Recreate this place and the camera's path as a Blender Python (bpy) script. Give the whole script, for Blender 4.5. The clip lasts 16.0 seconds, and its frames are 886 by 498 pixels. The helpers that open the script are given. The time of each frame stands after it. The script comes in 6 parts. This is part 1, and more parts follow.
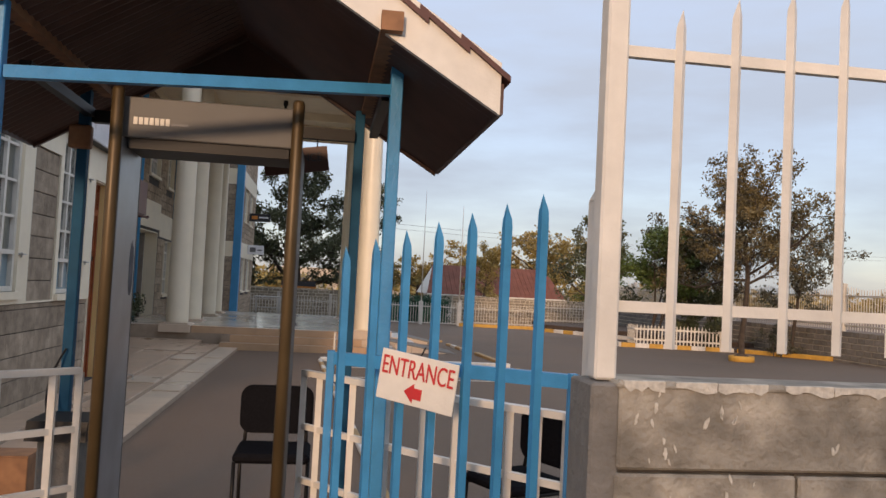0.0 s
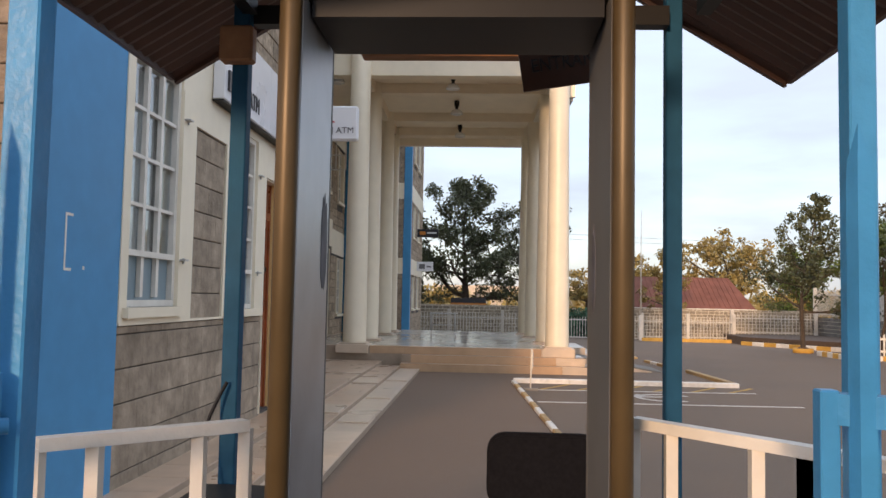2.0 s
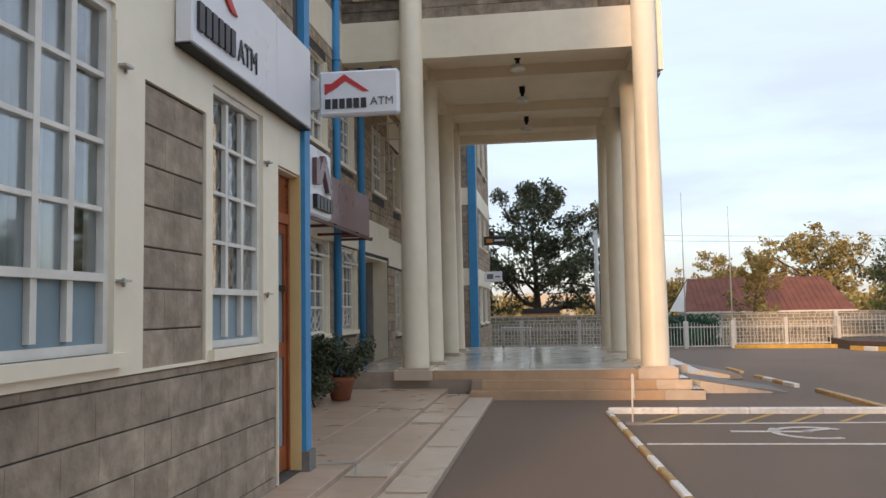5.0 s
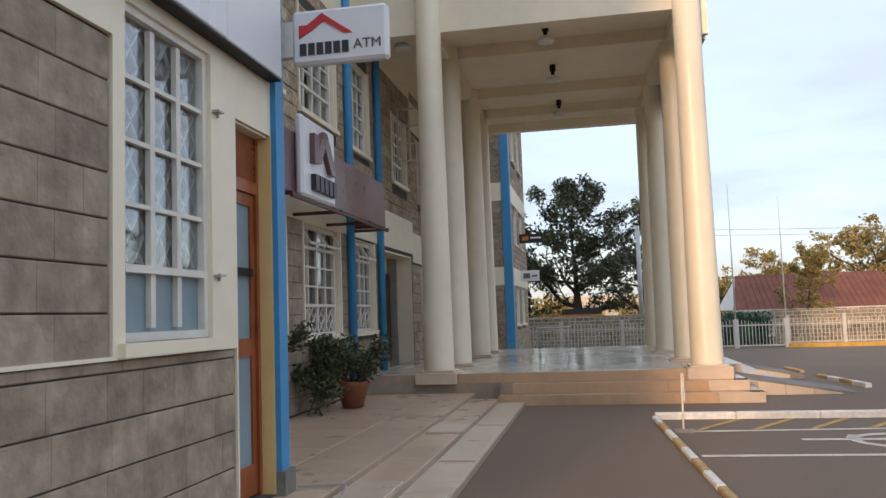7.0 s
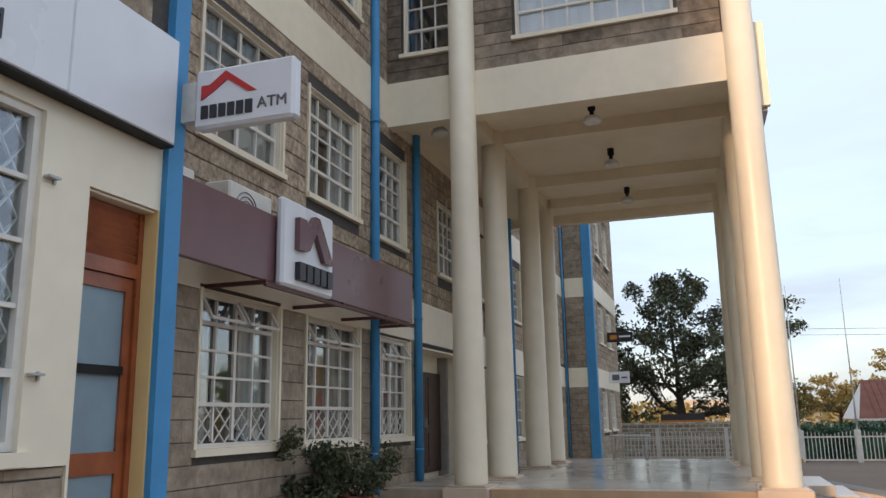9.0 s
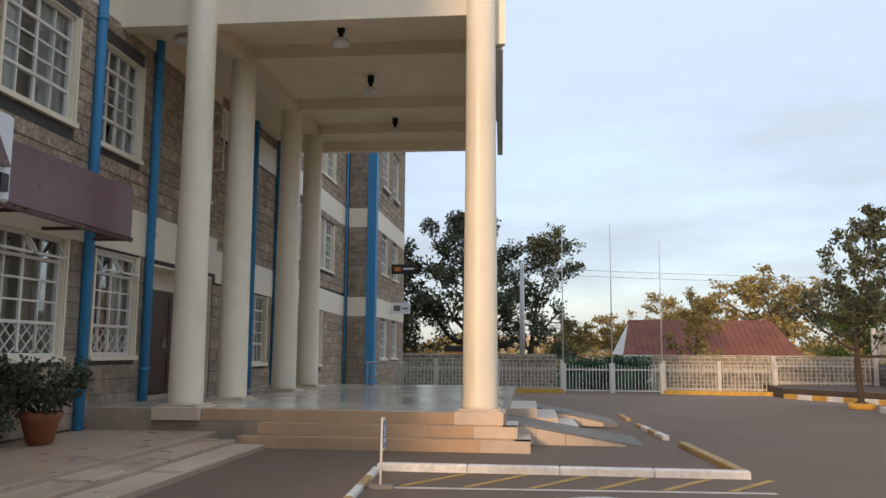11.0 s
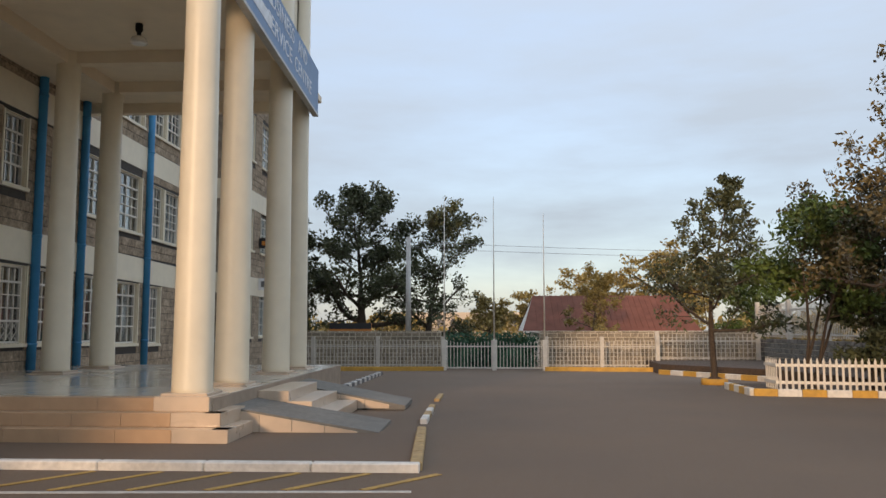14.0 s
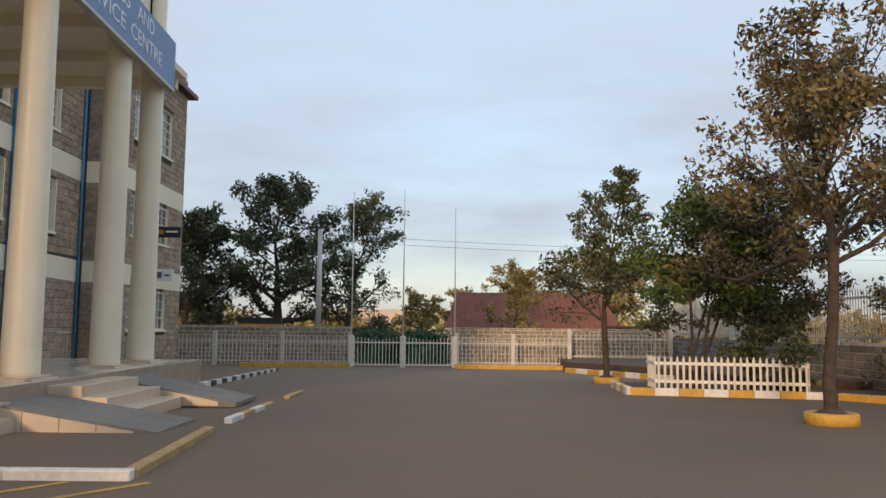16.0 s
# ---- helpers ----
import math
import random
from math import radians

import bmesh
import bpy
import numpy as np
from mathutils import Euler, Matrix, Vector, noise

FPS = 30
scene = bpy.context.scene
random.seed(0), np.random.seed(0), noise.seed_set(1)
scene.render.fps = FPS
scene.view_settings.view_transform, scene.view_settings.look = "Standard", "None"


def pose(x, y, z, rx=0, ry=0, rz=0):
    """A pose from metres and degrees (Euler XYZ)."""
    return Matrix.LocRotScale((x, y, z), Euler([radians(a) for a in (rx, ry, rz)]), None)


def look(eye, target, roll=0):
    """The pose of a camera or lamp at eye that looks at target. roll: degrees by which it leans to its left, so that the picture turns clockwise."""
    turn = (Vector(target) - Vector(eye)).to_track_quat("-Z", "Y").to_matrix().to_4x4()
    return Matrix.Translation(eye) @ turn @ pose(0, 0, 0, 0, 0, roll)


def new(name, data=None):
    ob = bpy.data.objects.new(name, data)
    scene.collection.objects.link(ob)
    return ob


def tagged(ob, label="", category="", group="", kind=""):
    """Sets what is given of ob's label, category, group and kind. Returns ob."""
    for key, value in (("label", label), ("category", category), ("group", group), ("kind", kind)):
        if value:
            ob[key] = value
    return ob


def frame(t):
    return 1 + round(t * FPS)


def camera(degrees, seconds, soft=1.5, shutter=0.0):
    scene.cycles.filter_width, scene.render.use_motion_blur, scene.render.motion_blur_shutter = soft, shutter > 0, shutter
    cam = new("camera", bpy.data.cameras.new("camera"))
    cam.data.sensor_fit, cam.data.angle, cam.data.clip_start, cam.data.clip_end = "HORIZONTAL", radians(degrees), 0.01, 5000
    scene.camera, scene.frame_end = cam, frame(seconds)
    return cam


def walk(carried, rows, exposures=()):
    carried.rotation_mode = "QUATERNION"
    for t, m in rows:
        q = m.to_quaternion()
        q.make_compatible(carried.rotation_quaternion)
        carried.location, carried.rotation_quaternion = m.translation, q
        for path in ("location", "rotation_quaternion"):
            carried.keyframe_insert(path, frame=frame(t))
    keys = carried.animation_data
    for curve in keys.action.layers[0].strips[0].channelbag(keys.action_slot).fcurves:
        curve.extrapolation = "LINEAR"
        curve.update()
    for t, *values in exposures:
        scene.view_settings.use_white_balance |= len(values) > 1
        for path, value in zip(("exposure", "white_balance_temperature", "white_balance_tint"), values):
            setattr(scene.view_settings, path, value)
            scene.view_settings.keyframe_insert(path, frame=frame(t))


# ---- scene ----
cam = camera(57.5, 16.0)
PATH = [
    (0, (-0.018, -2.43, 1.553), (0.27, -0.453, 1.646), 2.9),
    (0.5, (-0.119, -1.891, 1.514), (-0.169, 0.107, 1.59), 2.9),
    (1, (-0.276, -1.39, 1.448), (-0.512, 0.596, 1.505), 2.3),
    (1.5, (-0.366, -0.907, 1.427), (-0.557, 1.082, 1.516), 1.6),
    (2, (-0.53, -0.434, 1.406), (-0.632, 1.56, 1.528), 1.1),
    (2.5, (-0.657, 0.003, 1.394), (-0.693, 1.993, 1.589), 0.1),
    (3, (-0.74, 0.421, 1.395), (-0.745, 2.412, 1.586), 0.3),
    (3.5, (-0.74, 1.008, 1.405), (-0.677, 3.003, 1.533), 0.0),
    (4, (-0.72, 1.43, 1.472), (-0.692, 3.426, 1.581), 0.4),
    (4.5, (-0.722, 1.641, 1.506), (-0.893, 3.629, 1.641), -0.1),
    (7, (-0.634, 3.179, 1.345), (-1.0, 5.139, 1.51), -2.0),
    (7.5, (-0.437, 3.558, 1.344), (-0.78, 5.521, 1.521), -1.6),
    (8, (-0.261, 4.003, 1.424), (-0.841, 5.893, 1.731), -2.1),
    (8.5, (0.005, 4.358, 1.413), (-0.726, 6.164, 1.865), -1.9),
    (9, (0.29, 4.532, 1.381), (-0.331, 6.387, 1.795), -1.0),
    (9.5, (0.533, 4.565, 1.289), (0.099, 6.486, 1.637), -0.8),
    (10, (0.927, 4.659, 1.239), (0.581, 6.604, 1.547), -0.4),
    (10.2, (1.041, 4.666, 1.248), (0.796, 6.634, 1.512), -0.3),
    (12.5, (2.956, 5.763, 1.248), (2.77, 7.74, 1.482), 0.9),
    (13, (3.423, 5.902, 1.249), (3.274, 7.886, 1.457), 0.9),
    (13.5, (3.864, 6.081, 1.242), (3.744, 8.069, 1.427), 0.4),
    (14, (4.321, 6.363, 1.237), (4.226, 8.351, 1.432), -0.0),
    (14.5, (4.75, 6.614, 1.196), (4.667, 8.601, 1.404), 0.4),
    (15, (5.145, 6.87, 1.185), (5.088, 8.858, 1.391), 0.8),
    (15.5, (5.561, 7.106, 1.168), (5.533, 9.096, 1.367), 1.4),
    (16, (6.04, 7.329, 1.159), (6.052, 9.32, 1.35), 0.6),
]

SKY, SUN_W, CLOUD = 0.15, 0.8, (1.08, 1.5, 1.88, 1)
walk(cam, [(t, look(eye, target, roll)) for t, eye, target, roll in PATH], exposures=[(0, 1.45, 7800, 29), (1.5, 1.88, 7900, 29), (2.2, 1.95, 7900, 28), (3.5, 1.9, 7900, 27), (8.5, 1.92, 7700, 26), (10, 1.8, 7700, 26), (12.5, 1.57, 7900, 24), (14, 1.5, 7950, 24), (16, 1.5, 7950, 24)])

# ---- world, sun ----
SUN_EL, SUN_AZ = 10.0, 16.0      # degrees; the light travels towards +y, turned this much to +x
world = bpy.data.worlds.new("sky")
scene.world = world
world.use_nodes = True
wn, wl = world.node_tree.nodes, world.node_tree.links
wn.clear()
sky = wn.new("ShaderNodeTexSky")
sky.sky_type = "NISHITA"
sky.sun_disc = False
sky.sun_elevation = radians(SUN_EL)
sky.sun_rotation = radians(180 + SUN_AZ)
sky.air_density, sky.dust_density, sky.ozone_density = 1.0, 0.7, 3.0
wtc = wn.new("ShaderNodeTexCoord")
wmap = wn.new("ShaderNodeMapping")
wmap.inputs["Scale"].default_value = (1.6, 1.6, 7.0)
wnoise = wn.new("ShaderNodeTexNoise")
wnoise.inputs["Scale"].default_value = 1.7
wnoise.inputs["Detail"].default_value = 7
wnoise.inputs["Roughness"].default_value = 0.55
wramp = wn.new("ShaderNodeValToRGB")
wramp.color_ramp.elements[0].position = 0.22
wramp.color_ramp.elements[1].position = 0.62
wramp.color_ramp.elements[0].color = (0.7, 0.7, 0.7, 1)
wmix = wn.new("ShaderNodeMixRGB")
# a thinly clouded sky: brighter overhead than at the horizon
wsep = wn.new("ShaderNodeSeparateXYZ")
wup = wn.new("ShaderNodeMapRange")
wup.inputs["To Min"].default_value, wup.inputs["To Max"].default_value = 0.72, 1.75
wcol = wn.new("ShaderNodeVectorMath")
wcol.operation = "SCALE"
wcol.inputs[0].default_value = CLOUD[:3]
wl.new(wtc.outputs["Generated"], wsep.inputs["Vector"])
wl.new(wsep.outputs["Z"], wup.inputs["Value"])
wl.new(wup.outputs["Result"], wcol.inputs["Scale"])
wl.new(wcol.outputs["Vector"], wmix.inputs["Color2"])
wfac = wn.new("ShaderNodeMath")
wfac.operation = "MULTIPLY"
wfac.inputs[1].default_value = 0.93
wbg = wn.new("ShaderNodeBackground")
wbg.inputs["Strength"].default_value = SKY
wout = wn.new("ShaderNodeOutputWorld")
wl.new(wtc.outputs["Generated"], wmap.inputs["Vector"])
wl.new(wmap.outputs["Vector"], wnoise.inputs["Vector"])
wl.new(wnoise.outputs["Fac"], wramp.inputs["Fac"])
wl.new(wramp.outputs["Color"], wfac.inputs[0])
wl.new(wfac.outputs["Value"], wmix.inputs["Fac"])
wl.new(sky.outputs["Color"], wmix.inputs["Color1"])
wl.new(wmix.outputs["Color"], wbg.inputs["Color"])
wl.new(wbg.outputs["Background"], wout.inputs["Surface"])

sun = new("sun", bpy.data.lights.new("sun", "SUN"))
sun.data.energy = SUN_W
sun.data.angle = radians(6.0)
sun.data.color = (1.0, 0.8, 0.55)
_e, _a = radians(SUN_EL), radians(SUN_AZ)
sun.matrix_world = look((0, 0, 30), (math.sin(_a) * math.cos(_e), math.cos(_a) * math.cos(_e), 30 - math.sin(_e)))


# ---- materials ----
def mat(name, color, rough=0.6, vary=0.12, scale=6.0, bump=0.0, bscale=40.0, metal=0.0, rand=0.0, stain=0.0, tint=None, island=False, spec=0.5, sscale=0.8):
    """A surface with fine grain, broad stains and, for pieces, a shift per piece."""
    m = bpy.data.materials.new(name)
    m.use_nodes = True
    n, l = m.node_tree.nodes, m.node_tree.links
    b = n["Principled BSDF"]
    b.inputs["Roughness"].default_value = rough
    b.inputs["Metallic"].default_value = metal
    b.inputs["Specular IOR Level"].default_value = spec
    tc = n.new("ShaderNodeNewGeometry")
    fine = n.new("ShaderNodeTexNoise")
    fine.inputs["Scale"].default_value = scale
    fine.inputs["Detail"].default_value = 6
    l.new(tc.outputs["Position"], fine.inputs["Vector"])
    dark = [c * (1 - vary) for c in color]
    light = [min(1, c * (1 + vary)) for c in color]
    if tint:
        light = list(tint)
    ramp = n.new("ShaderNodeValToRGB")
    ramp.color_ramp.elements[0].position, ramp.color_ramp.elements[1].position = 0.3, 0.7
    ramp.color_ramp.elements[0].color, ramp.color_ramp.elements[1].color = (*dark, 1), (*light, 1)
    l.new(fine.outputs["Fac"], ramp.inputs["Fac"])
    col = ramp.outputs["Color"]
    if stain:
        big = n.new("ShaderNodeTexNoise")
        big.inputs["Scale"].default_value = sscale
        big.inputs["Detail"].default_value = 5
        l.new(tc.outputs["Position"], big.inputs["Vector"])
        r2 = n.new("ShaderNodeMapRange")
        r2.inputs["From Min"].default_value, r2.inputs["From Max"].default_value = 0.3, 0.7
        r2.inputs["To Min"].default_value, r2.inputs["To Max"].default_value = 1 - stain, 1 + stain
        l.new(big.outputs["Fac"], r2.inputs["Value"])
        mul = n.new("ShaderNodeVectorMath")
        mul.operation = "SCALE"
        l.new(col, mul.inputs[0])
        l.new(r2.outputs["Result"], mul.inputs["Scale"])
        col = mul.outputs["Vector"]
        rr = n.new("ShaderNodeMapRange")
        rr.inputs["To Min"].default_value, rr.inputs["To Max"].default_value = max(0.02, rough - 0.1), min(1, rough + 0.1)
        l.new(big.outputs["Fac"], rr.inputs["Value"])
        l.new(rr.outputs["Result"], b.inputs["Roughness"])
    if rand:
        src = n.new("ShaderNodeNewGeometry").outputs["Random Per Island"] if island else n.new("ShaderNodeObjectInfo").outputs["Random"]
        r3 = n.new("ShaderNodeMapRange")
        r3.inputs["To Min"].default_value, r3.inputs["To Max"].default_value = 1 - rand, 1 + rand
        l.new(src, r3.inputs["Value"])
        mul2 = n.new("ShaderNodeVectorMath")
        mul2.operation = "SCALE"
        l.new(col, mul2.inputs[0])
        l.new(r3.outputs["Result"], mul2.inputs["Scale"])
        col = mul2.outputs["Vector"]
    l.new(col, b.inputs["Base Color"])
    if bump:
        bn = n.new("ShaderNodeTexNoise")
        bn.inputs["Scale"].default_value = bscale
        bn.inputs["Detail"].default_value = 8
        l.new(tc.outputs["Position"], bn.inputs["Vector"])
        bp = n.new("ShaderNodeBump")
        bp.inputs["Strength"].default_value = min(1, bump)
        bp.inputs["Distance"].default_value = 0.02
        l.new(bn.outputs["Fac"], bp.inputs["Height"])
        l.new(bp.outputs["Normal"], b.inputs["Normal"])
    return m


def leaf_mat(name, color, tint, rand=0.35):
    m = mat(name, color, 0.55, scale=0.9, tint=tint, rand=rand, island=True, spec=0.3)
    b = m.node_tree.nodes["Principled BSDF"]
    b.inputs["Subsurface Weight"].default_value = 0.0
    return m


def glass_mat(name, tint, clear):
    """Window glass: clear through by `clear`, glossy by Fresnel."""
    m = bpy.data.materials.new(name)
    m.use_nodes = True
    n, l = m.node_tree.nodes, m.node_tree.links
    n.clear()
    out = n.new("ShaderNodeOutputMaterial")
    tr = n.new("ShaderNodeBsdfTransparent")
    tr.inputs["Color"].default_value = (*[c * clear for c in tint], 1)
    gl = n.new("ShaderNodeBsdfGlossy")
    gl.inputs["Roughness"].default_value = 0.03
    lw = n.new("ShaderNodeLayerWeight")
    lw.inputs["Blend"].default_value = 0.5
    sq = n.new("ShaderNodeMath")
    sq.operation = "POWER"
    sq.inputs[1].default_value = 2.0
    fr = n.new("ShaderNodeMapRange")
    fr.inputs["To Min"].default_value, fr.inputs["To Max"].default_value = 0.12, 0.56
    l.new(lw.outputs["Facing"], sq.inputs[0])
    l.new(sq.outputs["Value"], fr.inputs["Value"])
    mx = n.new("ShaderNodeMixShader")
    l.new(fr.outputs["Result"], mx.inputs["Fac"])
    l.new(tr.outputs["BSDF"], mx.inputs[1])
    l.new(gl.outputs["BSDF"], mx.inputs[2])
    l.new(mx.outputs["Shader"], out.inputs["Surface"])
    return m


ASPHALT = mat("asphalt", (0.16, 0.108, 0.074), 0.85, vary=0.16, scale=90, bump=0.35, bscale=160, stain=0.13, sscale=0.35)
ASPHALT_D = mat("asphalt_walk", (0.165, 0.108, 0.074), 0.85, vary=0.12, scale=90, bump=0.3, bscale=160, stain=0.08, sscale=0.3)
STONE = mat("grey_stone", (0.31, 0.245, 0.185), 0.95, vary=0.22, scale=9, bump=0.55, bscale=22, rand=0.13, stain=0.2, sscale=3.5, spec=0.2)
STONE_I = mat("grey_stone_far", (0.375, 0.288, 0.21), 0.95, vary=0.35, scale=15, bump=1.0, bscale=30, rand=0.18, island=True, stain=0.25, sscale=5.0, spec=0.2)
STONE_B = mat("brown_stone", (0.22, 0.172, 0.132), 0.95, vary=0.26, scale=9, bump=0.6, bscale=30, rand=0.18, stain=0.25, sscale=5.0, spec=0.2)
MORTAR = mat("dark_joint", (0.075, 0.066, 0.06), 0.95, vary=0.2, scale=20)
MORTAR_W = mat("white_joint", (0.56, 0.5, 0.4), 0.95, vary=0.15, scale=12, stain=0.1)
CREAM = mat("cream_paint", (0.83, 0.735, 0.57), 0.5, vary=0.03, scale=5, bump=0.06, bscale=30, stain=0.05)
CREAM_C = mat("cream_column_paint", (0.82, 0.725, 0.56), 0.4, vary=0.03, scale=4, bump=0.05, bscale=18, stain=0.05)
SOFFIT = mat("cream_ceiling_paint", (0.82, 0.69, 0.52), 0.7, vary=0.03, scale=4, stain=0.06)
WHITE = mat("white_paint", (0.7, 0.66, 0.59), 0.45, vary=0.05, scale=14, bump=0.1, bscale=60, stain=0.08, sscale=3)
FENCE_W = mat("dull_white_paint", (0.56, 0.52, 0.46), 0.6, vary=0.08, scale=12, stain=0.1, sscale=2)
WHITE_B = mat("white_board", (0.74, 0.75, 0.77), 0.3, vary=0.02, scale=4, stain=0.03)
YJAMB = mat("ochre_paint", (0.74, 0.5, 0.22), 0.5, vary=0.05, scale=5, stain=0.06)
BLUE = mat("blue_gloss_paint", (0.024, 0.23, 0.45), 0.4, spec=0.35, vary=0.08, scale=10, bump=0.12, bscale=50, stain=0.1, sscale=2.5)
BLUE_W = mat("blue_wall_paint", (0.03, 0.26, 0.5), 0.5, spec=0.3, vary=0.05, scale=6, stain=0.06)
# post blue darkened in its colour, for shade under the shelter roof
BLUE_SHADE = mat("shaded_blue_paint", (0.01, 0.075, 0.14), 0.6, spec=0.1, vary=0.15, scale=10, stain=0.1, sscale=3)
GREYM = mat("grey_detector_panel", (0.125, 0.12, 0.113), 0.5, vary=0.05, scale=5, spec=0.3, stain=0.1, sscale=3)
BRONZE = mat("bronze_edge", (0.1, 0.066, 0.03), 0.45, vary=0.08, scale=6, metal=0.3, stain=0.12, sscale=4)
SILVER = mat("worn_pale_metal_panel", (0.4, 0.42, 0.44), 0.38, vary=0.05, scale=6, metal=0.6, stain=0.15, sscale=4)
RUB = mat("scuffed_patch", (0.12, 0.12, 0.14), 0.7, vary=0.3, scale=14)
BLACK = mat("black_fabric", (0.01, 0.01, 0.012), 0.9, vary=0.2, scale=60, spec=0.03)
BLACKM = mat("black_metal", (0.012, 0.011, 0.011), 0.45, spec=0.2)
SOFF_B = mat("brown_corrugated_sheet", (0.085, 0.038, 0.028), 0.5, vary=0.15, scale=6, stain=0.15, sscale=2)
ROOFT = mat("dark_red_roof_tile", (0.1, 0.035, 0.028), 0.6, vary=0.2, scale=10, stain=0.15)
ROOFR = mat("red_iron_roof", (0.2, 0.075, 0.052), 0.7, spec=0.15, vary=0.15, scale=2, stain=0.15, sscale=0.4)
TIMBER = mat("raw_timber", (0.28, 0.13, 0.06), 0.7, vary=0.25, scale=12)
DOORW = mat("varnished_red_wood", (0.3, 0.075, 0.028), 0.3, vary=0.25, scale=7, stain=0.12, sscale=3)
DOORD = mat("dark_brown_door", (0.055, 0.022, 0.015), 0.35, vary=0.25, scale=7)
TILE = mat("beige_floor_tile", (0.5, 0.35, 0.25), 0.3, vary=0.08, scale=6, rand=0.06, stain=0.08, sscale=2)
TILE_L = mat("pale_floor_tile", (0.58, 0.45, 0.34), 0.3, vary=0.06, scale=6, rand=0.06, stain=0.08)
TILE_O = mat("orange_beige_step_tile", (0.5, 0.315, 0.19), 0.3, vary=0.07, scale=5, rand=0.06, stain=0.08)
TILE_P = mat("polished_portico_tile", (0.56, 0.5, 0.42), 0.16, vary=0.08, scale=3, rand=0.06, stain=0.05, spec=0.7)
GROUT = mat("grout", (0.36, 0.27, 0.2), 0.9)
KERB_W = mat("white_kerb_paint", (0.66, 0.63, 0.58), 0.7, vary=0.12, scale=18, stain=0.14, sscale=3)
KERB_F = mat("faded_yellow_kerb_paint", (0.42, 0.27, 0.12), 0.75, vary=0.2, scale=18, stain=0.2, sscale=3)
KERB_Y = mat("yellow_kerb_paint", (0.56, 0.31, 0.06), 0.7, vary=0.12, scale=18, stain=0.14, sscale=3)
LINE_W = mat("worn_white_line", (0.5, 0.47, 0.43), 0.8, vary=0.2, scale=30, stain=0.2, sscale=4)
LINE_Y = mat("worn_yellow_line", (0.42, 0.25, 0.07), 0.8, vary=0.25, scale=30, stain=0.2, sscale=4)
CONC = mat("grey_concrete", (0.2, 0.185, 0.165), 0.9, vary=0.15, scale=14, bump=0.5, bscale=50, stain=0.15, sscale=1.5)
PLASTER = mat("old_plaster", (0.56, 0.52, 0.45), 0.9, vary=0.2, scale=40, bump=0.4, bscale=60)
BLOCKW = mat("weathered_block", (0.3, 0.265, 0.215), 0.9, vary=0.3, scale=9, bump=0.8, bscale=30, stain=0.4, sscale=4, rand=0.08)
EARTH = mat("brown_earth", (0.085, 0.055, 0.038), 0.95, vary=0.3, scale=12, bump=0.9, bscale=25)
MAROON = mat("maroon_board", (0.16, 0.075, 0.08), 0.3, vary=0.05, scale=4, stain=0.07)
BRACK = mat("dark_red_steel", (0.09, 0.025, 0.02), 0.5)
SIGNRED = mat("sign_red", (0.55, 0.03, 0.03), 0.5)
SIGNBLK = mat("sign_black", (0.02, 0.02, 0.025), 0.4)
SIGNGREY = mat("sign_grey", (0.12, 0.12, 0.13), 0.4)
BANNER = mat("blue_banner", (0.12, 0.24, 0.42), 0.5, vary=0.06, scale=5, stain=0.06)
LETTER = mat("pale_lettering", (0.75, 0.78, 0.82), 0.5)
ORANGE = mat("orange_board", (0.6, 0.2, 0.03), 0.5)
GALV = mat("galvanised_pole", (0.45, 0.44, 0.42), 0.45, vary=0.1, scale=8, metal=0.4)
BARK = mat("bark", (0.065, 0.048, 0.036), 0.95, vary=0.3, scale=14, bump=0.9, bscale=30)
TERRA = mat("terracotta", (0.3, 0.1, 0.05), 0.7, vary=0.15, scale=9, stain=0.12)
CURT = mat("pale_curtain", (0.62, 0.6, 0.56), 0.9, vary=0.1, scale=3, stain=0.1)
FROST = mat("frosted_blue_glass", (0.2, 0.29, 0.33), 0.35, vary=0.08, scale=5, stain=0.08)
ROOM = mat("room_wall", (0.3, 0.27, 0.24), 0.9)
CURTAIN_R = mat("printed_curtain", (0.3, 0.12, 0.08), 0.9, vary=0.6, scale=5, tint=(0.6, 0.55, 0.45))
GLASS = glass_mat("window_glass", (0.9, 0.95, 0.97), 0.97)
LAMPG = mat("white_lamp_glass", (0.75, 0.73, 0.68), 0.25)
LEAF_D = leaf_mat("dark_green_leaf", (0.045, 0.06, 0.03), (0.1, 0.11, 0.055))
LEAF_G = leaf_mat("green_leaf", (0.04, 0.075, 0.02), (0.08, 0.12, 0.03))
LEAF_O = leaf_mat("olive_brown_leaf", (0.065, 0.056, 0.026), (0.185, 0.135, 0.055))
LEAF_S = leaf_mat("grey_green_leaf", (0.045, 0.052, 0.032), (0.13, 0.125, 0.09))
LEAF_Y = leaf_mat("yellow_green_leaf", (0.19, 0.15, 0.05), (0.34, 0.25, 0.085))
LEAF_B = leaf_mat("dark_brownish_leaf", (0.04, 0.042, 0.02), (0.1, 0.075, 0.035))
HEDGE = leaf_mat("hedge_leaf", (0.025, 0.09, 0.055), (0.05, 0.14, 0.08))


# ---- building blocks ----
def link_mesh(name, me, material, parent=None, label=""):
    me.materials.append(material)
    ob = new(name, me)
    if parent is not None:
        ob.parent = parent
        ob.matrix_parent_inverse = parent.matrix_basis.inverted()
    if label:
        ob["label"] = label
    return ob


def part(name, bm, material, parent=None, label=""):
    me = bpy.data.meshes.new(name)
    bm.to_mesh(me)
    bm.free()
    return link_mesh(name, me, material, parent, label)


